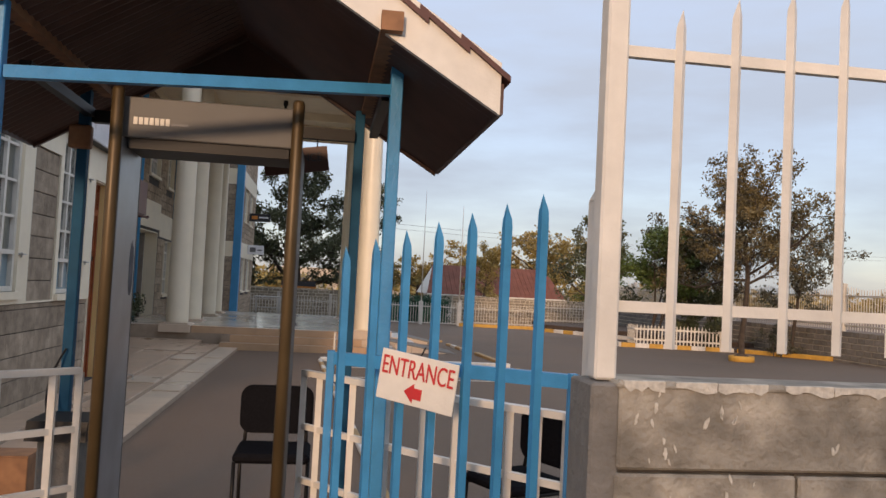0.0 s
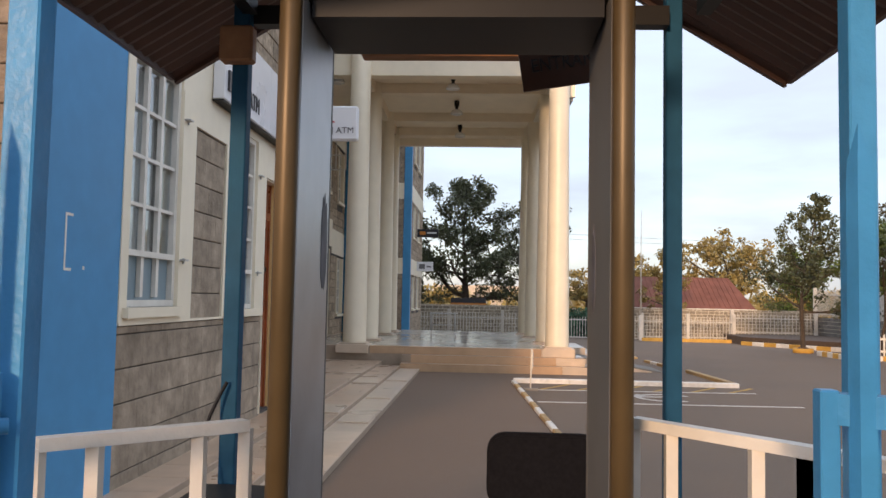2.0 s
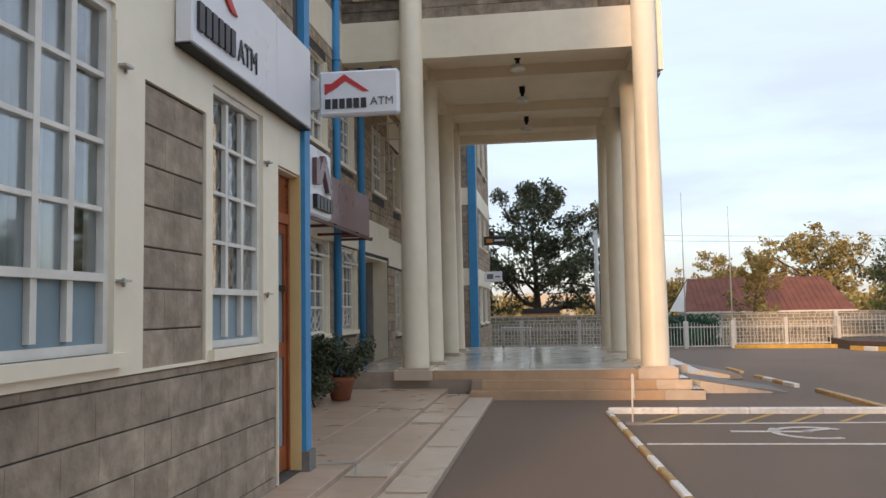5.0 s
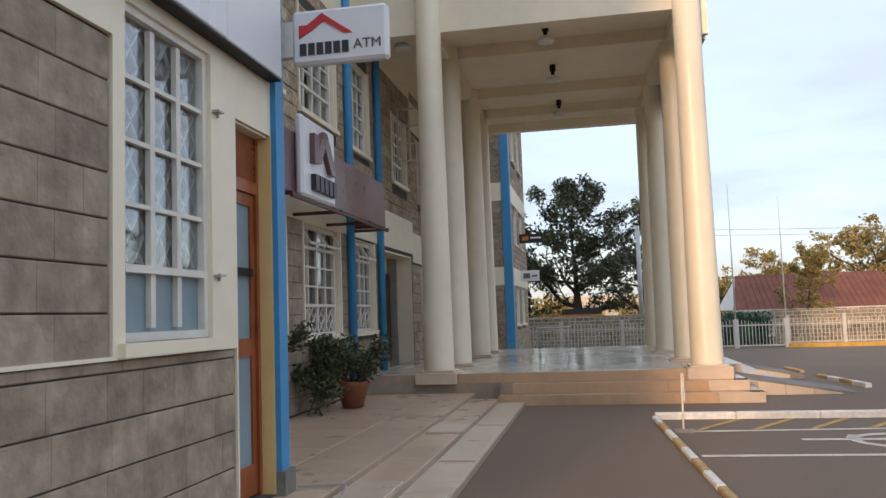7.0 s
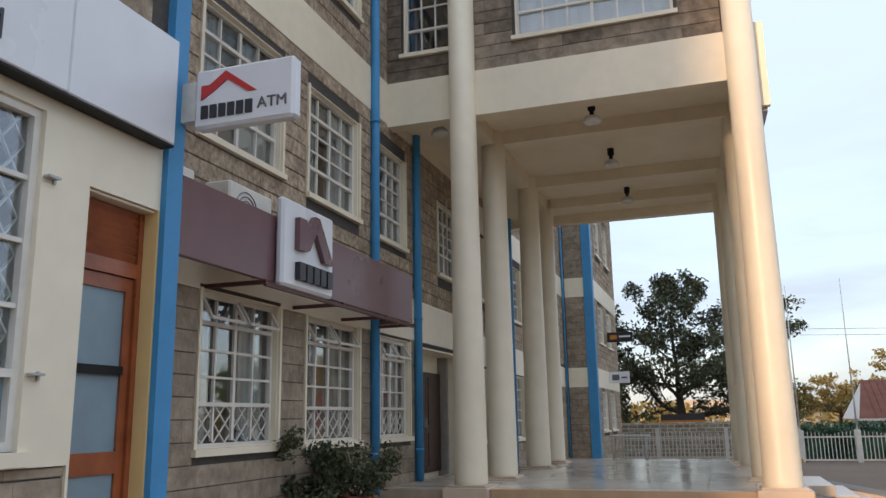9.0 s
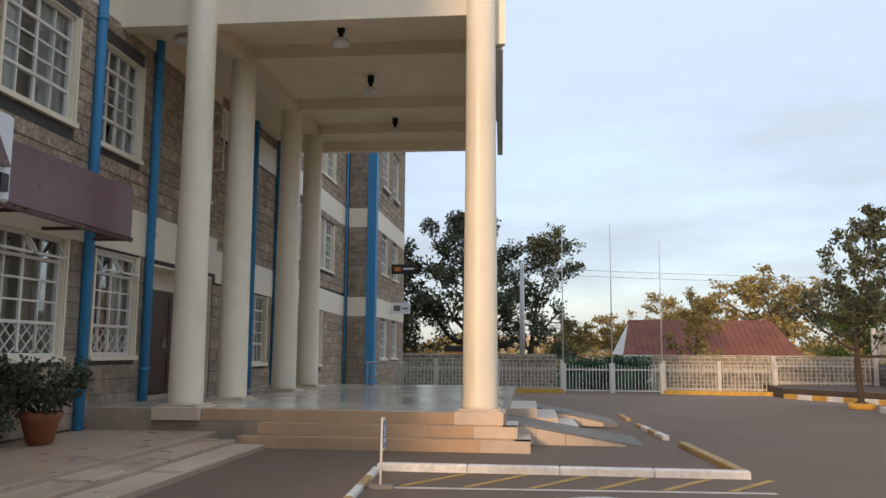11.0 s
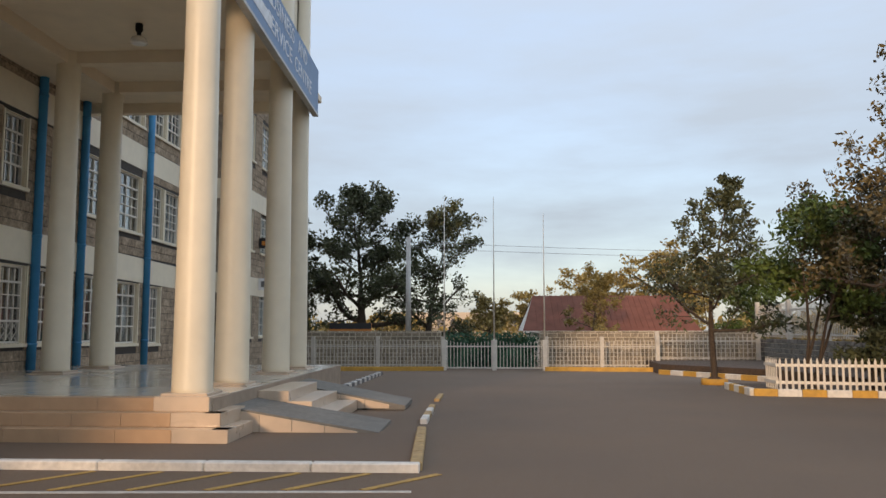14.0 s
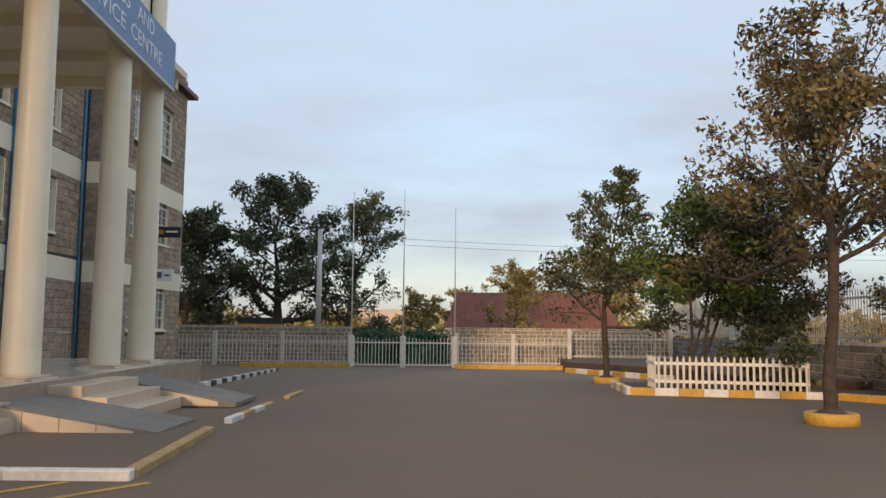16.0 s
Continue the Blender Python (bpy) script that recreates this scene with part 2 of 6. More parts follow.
def thing(name, at, label, category, group="", kind=""):
    ob = new(name)
    ob.location = at
    ob.empty_display_size = 0.1
    return tagged(ob, label, category, group, kind)


def box(bm, x0, x1, y0, y1, z0, z1, c=0.0):
    """A box, with edges cut by c."""
    r = bmesh.ops.create_cube(bm, size=1)
    for v in r["verts"]:
        v.co = ((x0 + x1) / 2 + v.co.x * abs(x1 - x0), (y0 + y1) / 2 + v.co.y * abs(y1 - y0), (z0 + z1) / 2 + v.co.z * abs(z1 - z0))
    if c:
        es = list({e for v in r["verts"] for e in v.link_edges})
        bmesh.ops.bevel(bm, geom=es, offset=c, segments=1, affect="EDGES", profile=0.5)
    return bm


def bx(x0, x1, y0, y1, z0, z1, c=0.0):
    return box(bmesh.new(), x0, x1, y0, y1, z0, z1, c)


def tube(bm, p0, p1, r0, r1=None, seg=8, caps=True):
    """A round bar from p0 to p1."""
    p0, p1 = Vector(p0), Vector(p1)
    r1 = r0 if r1 is None else r1
    q = (p1 - p0).to_track_quat("Z", "Y")
    a, b = [], []
    for i in range(seg):
        w = 2 * math.pi * i / seg
        d = q @ Vector((math.cos(w), math.sin(w), 0))
        a.append(bm.verts.new(p0 + d * r0))
        b.append(bm.verts.new(p1 + d * r1))
    for i in range(seg):
        f = bm.faces.new((a[i], a[(i + 1) % seg], b[(i + 1) % seg], b[i]))
        f.smooth = seg > 6
    if caps:
        bm.faces.new(a[::-1])
        bm.faces.new(b)
    return bm


def sweep(bm, pts, r, seg=6):
    """One round wire through the points."""
    rings = []
    for i, p in enumerate(pts):
        d = Vector(pts[min(i + 1, len(pts) - 1)]) - Vector(pts[max(i - 1, 0)])
        q = d.to_track_quat("Z", "Y")
        rings.append([bm.verts.new(Vector(p) + q @ Vector((math.cos(6.2832 * k / seg) * r, math.sin(6.2832 * k / seg) * r, 0))) for k in range(seg)])
    for a, b in zip(rings, rings[1:]):
        for k in range(seg):
            bm.faces.new((a[k], a[(k + 1) % seg], b[(k + 1) % seg], b[k])).smooth = True
    return bm


def slab(bm, w, h, r, y0, y1, zc):
    """A rounded upright slab, w wide and h high."""
    pts = []
    for cx, cz, a0 in ((w / 2 - r, h / 2 - r, 0), (-w / 2 + r, h / 2 - r, 90), (-w / 2 + r, -h / 2 + r, 180), (w / 2 - r, -h / 2 + r, 270)):
        for k in range(6):
            a = radians(a0 + 18 * k)
            pts.append((cx + r * math.cos(a), y0, zc + cz + r * math.sin(a)))
    poly(bm, pts, (0, y1 - y0, 0))
    bmesh.ops.bevel(bm, geom=[e for e in bm.edges if abs(e.verts[0].co.y - e.verts[1].co.y) < 1e-5], offset=0.012, segments=2, affect="EDGES")
    return bm


def bar(bm, p0, p1, w, h, up=(0, 0, 1)):
    """A square bar from p0 to p1, w wide and h high."""
    p0, p1 = Vector(p0), Vector(p1)
    d = (p1 - p0).normalized()
    u = Vector(up)
    if abs(d.dot(u)) > 0.98:
        u = Vector((0, 1, 0))
    s = d.cross(u).normalized() * w / 2
    u = s.cross(d).normalized() * h / 2
    vs = [bm.verts.new(p + a * s + b * u) for p in (p0, p1) for a, b in ((-1, -1), (1, -1), (1, 1), (-1, 1))]
    for f in ((0, 1, 2, 3), (7, 6, 5, 4), (0, 4, 5, 1), (1, 5, 6, 2), (2, 6, 7, 3), (3, 7, 4, 0)):
        bm.faces.new([vs[i] for i in f])
    bmesh.ops.recalc_face_normals(bm, faces=bm.faces)
    return bm


def lathe(bm, prof, at=(0, 0, 0), seg=28):
    """A turned solid from (radius, height) pairs."""
    rings = []
    for r, z in prof:
        rings.append([bm.verts.new((at[0] + r * math.cos(2 * math.pi * i / seg), at[1] + r * math.sin(2 * math.pi * i / seg), at[2] + z)) for i in range(seg)])
    for a, b in zip(rings, rings[1:]):
        for i in range(seg):
            bm.faces.new((a[i], a[(i + 1) % seg], b[(i + 1) % seg], b[i])).smooth = True
    bm.faces.new(rings[0][::-1])
    bm.faces.new(rings[-1])
    return bm


def poly(bm, pts, d):
    """A flat outline pushed by the vector d."""
    a = [bm.verts.new(p) for p in pts]
    b = [bm.verts.new(Vector(p) + Vector(d)) for p in pts]
    n = len(pts)
    bm.faces.new(a[::-1])
    bm.faces.new(b)
    for i in range(n):
        bm.faces.new((a[i], a[(i + 1) % n], b[(i + 1) % n], b[i]))
    bmesh.ops.recalc_face_normals(bm, faces=bm.faces)
    return bm


def words(name, text, size, m, material, parent, width=None, depth=0.004):
    """Lettering as a mesh, centred on the pose m."""
    cu = bpy.data.curves.new(name, "FONT")
    cu.body, cu.size, cu.align_x, cu.align_y, cu.extrude = text, size, "CENTER", "CENTER", depth
    tmp = bpy.data.objects.new(name, cu)
    scene.collection.objects.link(tmp)
    bpy.context.view_layer.update()
    me = bpy.data.meshes.new_from_object(tmp.evaluated_get(bpy.context.evaluated_depsgraph_get()))
    bpy.data.objects.remove(tmp)
    s = 1.0
    if width:
        xs = [v.co.x for v in me.vertices]
        s = width / (max(xs) - min(xs))
    me.transform(m @ Matrix.Diagonal((s, 1, 1, 1)))
    return link_mesh(name, me, material, parent)


# walls that face +x ("E", at x = v) or -y ("S", at y = v): u along, d inwards, z up
def mapped(side, v):
    if side == "E":
        return lambda u, d, z: (v - d, u, z)
    return lambda u, d, z: (u, v + d, z)


def mbox(bm, M, u0, u1, d0, d1, z0, z1):
    a, b = M(u0, d0, z0), M(u1, d1, z1)
    return box(bm, min(a[0], b[0]), max(a[0], b[0]), min(a[1], b[1]), max(a[1], b[1]), z0, z1)


def pierced(M, u0, u1, z0, z1, d0, d1, holes):
    """A wall slab with rectangular openings through it."""
    bm = bmesh.new()
    us = sorted({u0, u1, *[h for o in holes for h in o[:2] if u0 < h < u1]})
    for a, b in zip(us, us[1:]):
        zs = [(o[2], o[3]) for o in holes if o[0] <= a + 1e-6 and o[1] >= b - 1e-6]
        z = z0
        for p, q in sorted(zs):
            if p > z:
                mbox(bm, M, a, b, d0, d1, z, min(p, z1))
            z = max(z, q)
        if z < z1:
            mbox(bm, M, a, b, d0, d1, z, z1)
    bmesh.ops.remove_doubles(bm, verts=bm.verts, dist=1e-5)
    return bm


BLOCK_MESHES = {}


def block_mesh(side, w, h, dp, c=0.005):
    """A dressed stone block with cut front edges; origin at its back middle."""
    key = (side, round(w, 3), round(h, 3))
    if key in BLOCK_MESHES:
        return BLOCK_MESHES[key]
    M = mapped(side, 0)
    bm = bmesh.new()
    rings = []
    for d, i in ((0.0, 0.0), (-dp + c, 0.0), (-dp, c)):
        rings.append([bm.verts.new(M(u, d, z)) for u, z in ((-w / 2 + i * 0.15, -h / 2 + i), (w / 2 - i * 0.15, -h / 2 + i), (w / 2 - i * 0.15, h / 2 - i), (-w / 2 + i * 0.15, h / 2 - i))])
    for a, b in zip(rings, rings[1:]):
        for i in range(4):
            bm.faces.new((a[i], a[(i + 1) % 4], b[(i + 1) % 4], b[i]))
    bm.faces.new(rings[-1])
    bmesh.ops.recalc_face_normals(bm, faces=bm.faces)
    me = bpy.data.meshes.new("stone_block")
    bm.to_mesh(me)
    bm.free()
    BLOCK_MESHES[key] = me
    return me


PENDING = []      # courses of stone, laid last


def stones(side, v, parent, u0, u1, z0, z1, single=False, material=None, holes=(), course=0.2):
    PENDING.append((side, v, parent, u0, u1, z0, z1, single, material, holes, course))


def lay_stones():
    rng = random.Random(5)
    for side, v, parent, u0, u1, z0, z1, single, material, holes, course in PENDING:
        M = mapped(side, v)
        rows = max(1, round((z1 - z0) / course))
        h = (z1 - z0) / rows
        verts, faces = [], []
        for r in range(rows):
            za, zb = z0 + r * h, z0 + (r + 1) * h
            spans = [(u0, u1)]
            for a, b, p, q in holes:
                if p < zb - 0.02 and q > za + 0.02:
                    cut = []
                    for s, e in spans:
                        if a > s:
                            cut.append((s, min(a, e)))
                        if b < e:
                            cut.append((max(b, s), e))
                    spans = [(s, e) for s, e in cut if e - s > 0.03] if cut or (a <= u0 and b >= u1) else spans
            for s, e in spans:
                u = s
                first = True
                while u < e - 1e-4:
                    w = rng.choice((0.3, 0.36, 0.42, 0.42)) * (0.6 if first and r % 2 else 1)
                    first = False
                    if e - u - w < 0.14:
                        w = e - u
                    w = min(w, e - u)
                    gap = 0.008
                    jut = rng.uniform(0.010, 0.016)
                    if single:
                        me = block_mesh(side, w - 0.0015, h - gap, 0.014)
                        ob = new("stone_block", me)
                        if not me.materials:
                            me.materials.append(material or STONE)
                        ob.parent = parent
                        ob.matrix_parent_inverse = PARENT_INV[parent.name]
                        ob.location = M(u + w / 2, 0, za + h / 2)
                    else:
                        a, b, p, q, c = u + 0.001, u + w - 0.001, za + gap / 2, zb - gap / 2, 0.006
                        k = len(verts)
                        for d, i in ((0.0, 0.0), (-jut, c)):
                            verts += [M(a, d, p + i), M(b, d, p + i), M(b, d, q - i), M(a, d, q - i)]
                        faces += [(k, k + 1, k + 5, k + 4), (k + 1, k + 2, k + 6, k + 5), (k + 2, k + 3, k + 7, k + 6), (k + 3, k, k + 4, k + 7), (k + 4, k + 5, k + 6, k + 7)]
                    u += w
        if verts:
            me = bpy.data.meshes.new("stone_courses")
            me.from_pydata(verts, [], faces)
            ob = link_mesh("stone_courses", me, material or STONE_I, None)
            ob.parent = parent
            ob.matrix_parent_inverse = PARENT_INV[parent.name]
            ob["kind"] = "stuff"


PARENT_INV = {}
COUNT = {"window": 0, "door": 0, "wall": 0}


def keep(ob):
    PARENT_INV[ob.name] = ob.matrix_basis.inverted()
    return ob


def window(side, v, u0, u1, z0, z1, cols, rows, label, top=0.0, low=0.0, lattice=False, curtain=None, sill=True, inset=0.09, bars=True, frost=0.0):
    """A steel casement in an opening: outer frame, glazing bars, single panes, sill, curtain behind."""
    COUNT["window"] += 1
    M = mapped(side, v)
    w = thing("window_%d" % COUNT["window"], M((u0 + u1) / 2, inset, z0), label, "window", kind="structure")
    f = 0.045
    bm = bmesh.new()
    for a, b, p, q in ((u0, u0 + f, z0, z1), (u1 - f, u1, z0, z1), (u0 + f, u1 - f, z0, z0 + f), (u0 + f, u1 - f, z1 - f, z1)):
        mbox(bm, M, a, b, inset - 0.03, inset + 0.03, p, q)
    fr = part("window_frame", bm, WHITE, w)
    cuts = [z0 + f]
    if low:
        cuts.append(z0 + low)
    if top:
        cuts.append(z1 - top)
    cuts.append(z1 - f)
    t = 0.012
    for k, (p, q) in enumerate(zip(cuts, cuts[1:])):
        if k:
            part("transom", mbox(bmesh.new(), M, u0 + f, u1 - f, inset - 0.035, inset + 0.02, p - 0.02, p + 0.02), WHITE, w)
        main = (q - p) > 0.6
        nr = rows if main else 1
        for i in range(1, cols):
            uu = u0 + f + (u1 - u0 - 2 * f) * i / cols
            th = 0.022 if (cols % 2 == 0 and i == cols // 2) or cols == 3 and inset < 0.05 else t
            part("glazing_bar", mbox(bmesh.new(), M, uu - th, uu + th, inset - 0.022, inset + 0.01, p + 0.02, q - 0.02), WHITE, w)
        for j in range(1, nr):
            zz = p + (q - p) * j / nr
            part("glazing_bar", mbox(bmesh.new(), M, u0 + f, u1 - f, inset - 0.02, inset + 0.008, zz - t, zz + t), WHITE, w)
        for i in range(cols):
            for j in range(nr):
                a = u0 + f + (u1 - u0 - 2 * f) * i / cols
                b = u0 + f + (u1 - u0 - 2 * f) * (i + 1) / cols
                c, e = p + (q - p) * j / nr, p + (q - p) * (j + 1) / nr
                fz = frost and c < z0 + frost
                pane = part("pane", mbox(bmesh.new(), M, a, b, inset + 0.012, inset + 0.017, c, e), FROST if fz else GLASS, w)
                if not fz:
                    pane.visible_shadow = False
    if lattice:
        bm = bmesh.new()
        n = 6 if lattice == "full" else max(3, int((u1 - u0) / 0.2))
        back = 0.03 if lattice == "full" else 0.006
        zl, zh = (z0 + low, z1) if lattice == "full" else (z0 + f, z0 + low)
        st = (zh - zl) / max(1, round((zh - zl) / 0.19))
        for i in range(n):
            uu = u0 + f + (u1 - u0 - 2 * f) * (i + 0.5) / n
            amp = (u1 - u0 - 2 * f) / n / 2
            steps = round((zh - zl) / st)
            for j in range(steps):
                za = zl + j * st
                s = 1 if j % 2 else -1
                for g in (1, -1):
                    bar(bm, M(uu + g * s * amp, inset + back, za), M(uu - g * s * amp, inset + back, za + st), 0.019 if lattice == "full" else 0.014, 0.01)
        part("burglar_grille", bm, WHITE, w, "white diamond burglar grille behind the glass")
    bm = bmesh.new()
    rv = max(inset - 0.031, 0.012)
    for a, b, p, q in ((u0, u0 + 0.012, z0, z1), (u1 - 0.012, u1, z0, z1), (u0, u1, z0, z0 + 0.012), (u0, u1, z1 - 0.012, z1)):
        mbox(bm, M, a, b, -0.004 if inset > 0.05 else inset + 0.031, rv if inset > 0.05 else inset + 0.1, p, q)
    part("reveal", bm, CREAM, w)
    if sill:
        part("window_sill", mbox(bmesh.new(), M, u0 - 0.06, u1 + 0.06, -0.07, 0.1, z0 - 0.07, z0 - 0.002), CREAM, w)
    if curtain is not None:
        bm = bmesh.new()
        n = 36
        for a, b in curtain[1]:
            prev = None
            for i in range(n + 1):
                uu = u0 + (u1 - u0) * (a + (b - a) * i / n)
                d = 0.22 + 0.03 * math.sin(i * 1.9)
                cur = (bm.verts.new(M(uu, d, z0)), bm.verts.new(M(uu, d, z1)))
                if prev:
                    bm.faces.new((prev[0], cur[0], cur[1], prev[1])).smooth = True
                prev = cur
        part("curtain", bm, curtain[0], w)
    return w


def surround(M, parent, u0, u1, z0, z1, w, d0, d1, name="window_surround"):
    bm = bmesh.new()
    for a, b, p, q in ((u0 - w, u0, z0, z1), (u1, u1 + w, z0, z1)):
        mbox(bm, M, a, b, d0, d1, p, q)
    return part(name, bm, CREAM, parent)


def leaves(rng, centre, radius, count, size, flat=1.0):
    """Leaf blades scattered through a clump: vertices and faces."""
    c = np.array(centre)
    d = rng.normal(size=(count, 3))
    d /= np.linalg.norm(d, axis=1)[:, None]
    p = c + d * (radius * rng.random((count, 1)) ** 0.45) * np.array([1, 1, flat])
    a = rng.normal(size=(count, 3))
    a /= np.linalg.norm(a, axis=1)[:, None]
    b = np.cross(a, rng.normal(size=(count, 3)))
    b /= np.linalg.norm(b, axis=1)[:, None]
    s = size * (0.6 + 0.8 * rng.random((count, 1)))
    return np.stack([p - a * s, p + b * s * 0.45, p + a * s, p - b * s * 0.45], axis=1).reshape(-1, 3)


def tree(name, at, height, spread, label, material, seed, trunk=0.12, fork=0.3, limbs=10, count=9000, leaf=0.1, crown_low=0.3, stems=1, clump=0.3, lean=0.0, shape=0.5, flat=0.8, group="", taper=0.0):
    """A tree: tapered trunk, bowed limbs, branches and twigs, with leaf sprays about the twigs.
    crown_low and fork are shares of the height; shape is the height share at which the crown is widest;
    taper narrows and thins the crown towards its top."""
    rng = np.random.default_rng(seed)
    base = Vector(at)
    th = thing(name, at, label, "tree" if name != "shrub" else "shrub", group)
    sprays = []

    def side(way, angle):
        """A direction at `angle` from way, turned about it by chance."""
        o = way.orthogonal().normalized()
        o.rotate(Matrix.Rotation(rng.uniform(0, 2 * math.pi), 3, way))
        return (way * math.cos(angle) + o * math.sin(angle)).normalized()

    def grow(p, way, length, r, level):
        n = 4 if level == 0 else 3 if level == 1 else 2
        nodes = [p]
        for i in range(n):
            way = (way + Vector(rng.normal(size=3)) * 0.16 + Vector((0, 0, 0.08 if level < 2 else -0.04))).normalized()
            q = p + way * length / n
            if q.z < base.z + height * crown_low:
                way.z = abs(way.z) * 0.3 + 0.1
                way.normalize()
                q = p + way * length / n
            r1 = r * (1 - 0.55 / n)
            tube(bm, p, q, r, r1, (7, 5, 3)[level], caps=False)
            p, r = q, r1
            nodes.append(p)
        if level == 2:
            sprays.extend(nodes[1:])
            return
        kids = (6, 4)[level]
        for k in range(kids):
            u = (k + rng.uniform(0.4, 1.0)) / kids
            x = min(u * n, n - 1e-3)
            st = nodes[int(x)].lerp(nodes[int(x) + 1], x - int(x))
            grow(st, side(way, rng.uniform(0.45, 1.05)), length * rng.uniform(0.35, 0.6) * (1.1 - 0.4 * u), r * 0.62, level + 1)
        if level == 1:
            sprays.append(p)

    for s in range(stems):
        bm = bmesh.new()
        way = Vector((rng.uniform(-1, 1) * (0.5 if stems > 1 else 0.05) + lean, rng.uniform(-1, 1) * (0.5 if stems > 1 else 0.05), 1)).normalized()
        p = base + Vector((rng.uniform(-1, 1), rng.uniform(-1, 1), 0)) * (0.15 if stems > 1 else 0) - Vector((0, 0, 0.05))
        r, n = trunk, 9
        spine = [(p.copy(), r)]
        for i in range(n):
            q = p + way * (height * 0.9 / n)
            way = (way + Vector((rng.normal() * 0.07, rng.normal() * 0.07, 0.06))).normalized()
            r1 = r * (0.95 if i < fork * n else 0.74)
            tube(bm, p, q, r, r1, 9, caps=False)
            p, r = q, r1
            spine.append((p.copy(), r))
        many = max(3, limbs // stems)
        for i in range(many):
            u = fork + (0.97 - fork) * (i + rng.uniform(0, 0.8)) / many
            x = min(u / 0.97 * n, n - 1e-3)
            (a, ra), (b, rb) = spine[int(x)], spine[int(x) + 1]
            st = a.lerp(b, x - int(x))
            wide = math.sqrt(max(0.03, 1 - ((u - shape) / (1.06 - shape if u > shape else shape + 0.25)) ** 2))
            wide *= 1 - taper * max(0.0, u - shape)
            w = 2.4 * i + rng.uniform(-0.5, 0.5)
            rise = (0.1 + 0.75 * u * u + rng.uniform(-0.1, 0.2)) * (0.45 if flat < 0.6 else 1)
            d = Vector((math.cos(w), math.sin(w), rise)).normalized()
            grow(st, d, spread * wide * rng.uniform(0.62, 1.0), (ra * (1 - x % 1) + rb * (x % 1)) * 0.6, 0)
        part("trunk" if stems == 1 else "stem", bm, BARK, th)
    each = max(3, int(count / len(sprays)))
    vs = []
    for q in sprays:
        k = rng.uniform(0.35, 1.25) * (1 - taper * 0.9 * max(0.0, (q.z - base.z) / height - shape))
        vs.append(leaves(rng, (q.x, q.y, q.z), clump * (0.6 + 0.5 * k), max(2, int(each * k)), leaf, flat))
    vs = np.concatenate(vs)
    me = bpy.data.meshes.new("crown")
    me.from_pydata(vs.tolist(), [], np.arange(len(vs)).reshape(-1, 4).tolist())
    link_mesh("crown", me, material, th)
    return th


def gz(y):
    """The yard's level: flat by the building, falling gently to the far gate."""
    return 0.0 if y < 16 else -0.0166 * (y - 16)


# ---- ground ----
bm = bmesh.new()
prof = [(-400, 0), (-3.0, 0), (16, 0), (37.1, gz(37.1)), (60, gz(37.1)), (600, gz(37.1))]
rows_ = [[bm.verts.new((x, y, z - 0.004)) for x in (-600, -40, 40, 600)] for y, z in prof]
for a, b in zip(rows_, rows_[1:]):
    for i in range(3):
        bm.faces.new((a[i], a[i + 1], b[i + 1], b[i]))
tagged(part("ground", bm, ASPHALT), "grey-brown worn asphalt yard", "ground", kind="structure")
bm = poly(bmesh.new(), [(-1.7, 2.2, 0), (0.55, 2.2, 0), (0.02, 13.5, 0), (3.72, 13.56, 0), (3.6, 16.2, 0), (1.6, 16.2, 0), (-1.7, 15.1, 0)], (0, 0, 0.006))
tagged(part("pavement", bm, ASPHALT_D), "smooth brown-grey asphalt footway beside the tiles", "pavement", kind="structure")

# ---- long low building at the entrance ----
AX, AF, AE = -2.85, 3.68, 8.62
ME = mapped("E", AX)
annex = thing("wall_annex", (AX, AF, 0), "grey dressed stone wall with cream window surrounds", "wall", kind="structure")
holes_a = [(4.66, 5.52, 1.31, 3.03), (6.66, 7.55, 1.27, 2.95), (7.88, 8.47, 0.18, 2.645)]
part("wall_core", pierced(ME, AF, AE, -0.05, 10.2, 0.0, 0.28, holes_a), MORTAR, annex)
MS = mapped("S", AF)
part("wall_core", pierced(MS, -14, AX - 0.28, -0.05, 10.2, 0.0, 0.28, []), MORTAR, annex)
part("back_wall", bx(-14, AX - 0.28, AE - 0.25, AE, -0.05, 10.2), ROOM, annex)
keep(annex)
stones("E", AX, annex, 4.56, 7.86, 0.03, 1.135, single=True, course=0.22)
stones("E", AX, annex, 4.56, 7.86, 1.135, 1.19, single=True, course=0.22)
stones("E", AX, annex, 5.81, 6.55, 1.19, 2.72, single=True, course=0.22)
stones("S", AF, annex, -6.2, AX - 0.01, 0.02, 3.04, single=True, material=STONE_B, course=0.22)
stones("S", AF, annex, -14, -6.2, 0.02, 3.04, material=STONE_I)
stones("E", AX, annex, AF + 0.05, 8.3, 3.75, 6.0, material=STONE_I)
part("blue_corner_band", mbox(bmesh.new(), ME, AF - 0.02, 4.55, -0.022, 0.0, 0.0, 3.0), BLUE_W, annex, "blue painted wall corner")
bm = bmesh.new()
mbox(bm, ME, 4.55, 5.52, -0.02, 0.0, 3.03, 3.75)
mbox(bm, ME, 5.52, 7.86, -0.02, 0.0, 2.95, 3.75)
mbox(bm, ME, 7.86, 8.47, -0.02, 0.0, 2.645, 3.75)
mbox(bm, ME, AF - 0.02, 4.55, -0.02, 0.0, 3.0, 3.75)
part("cream_band", bm, CREAM, annex)
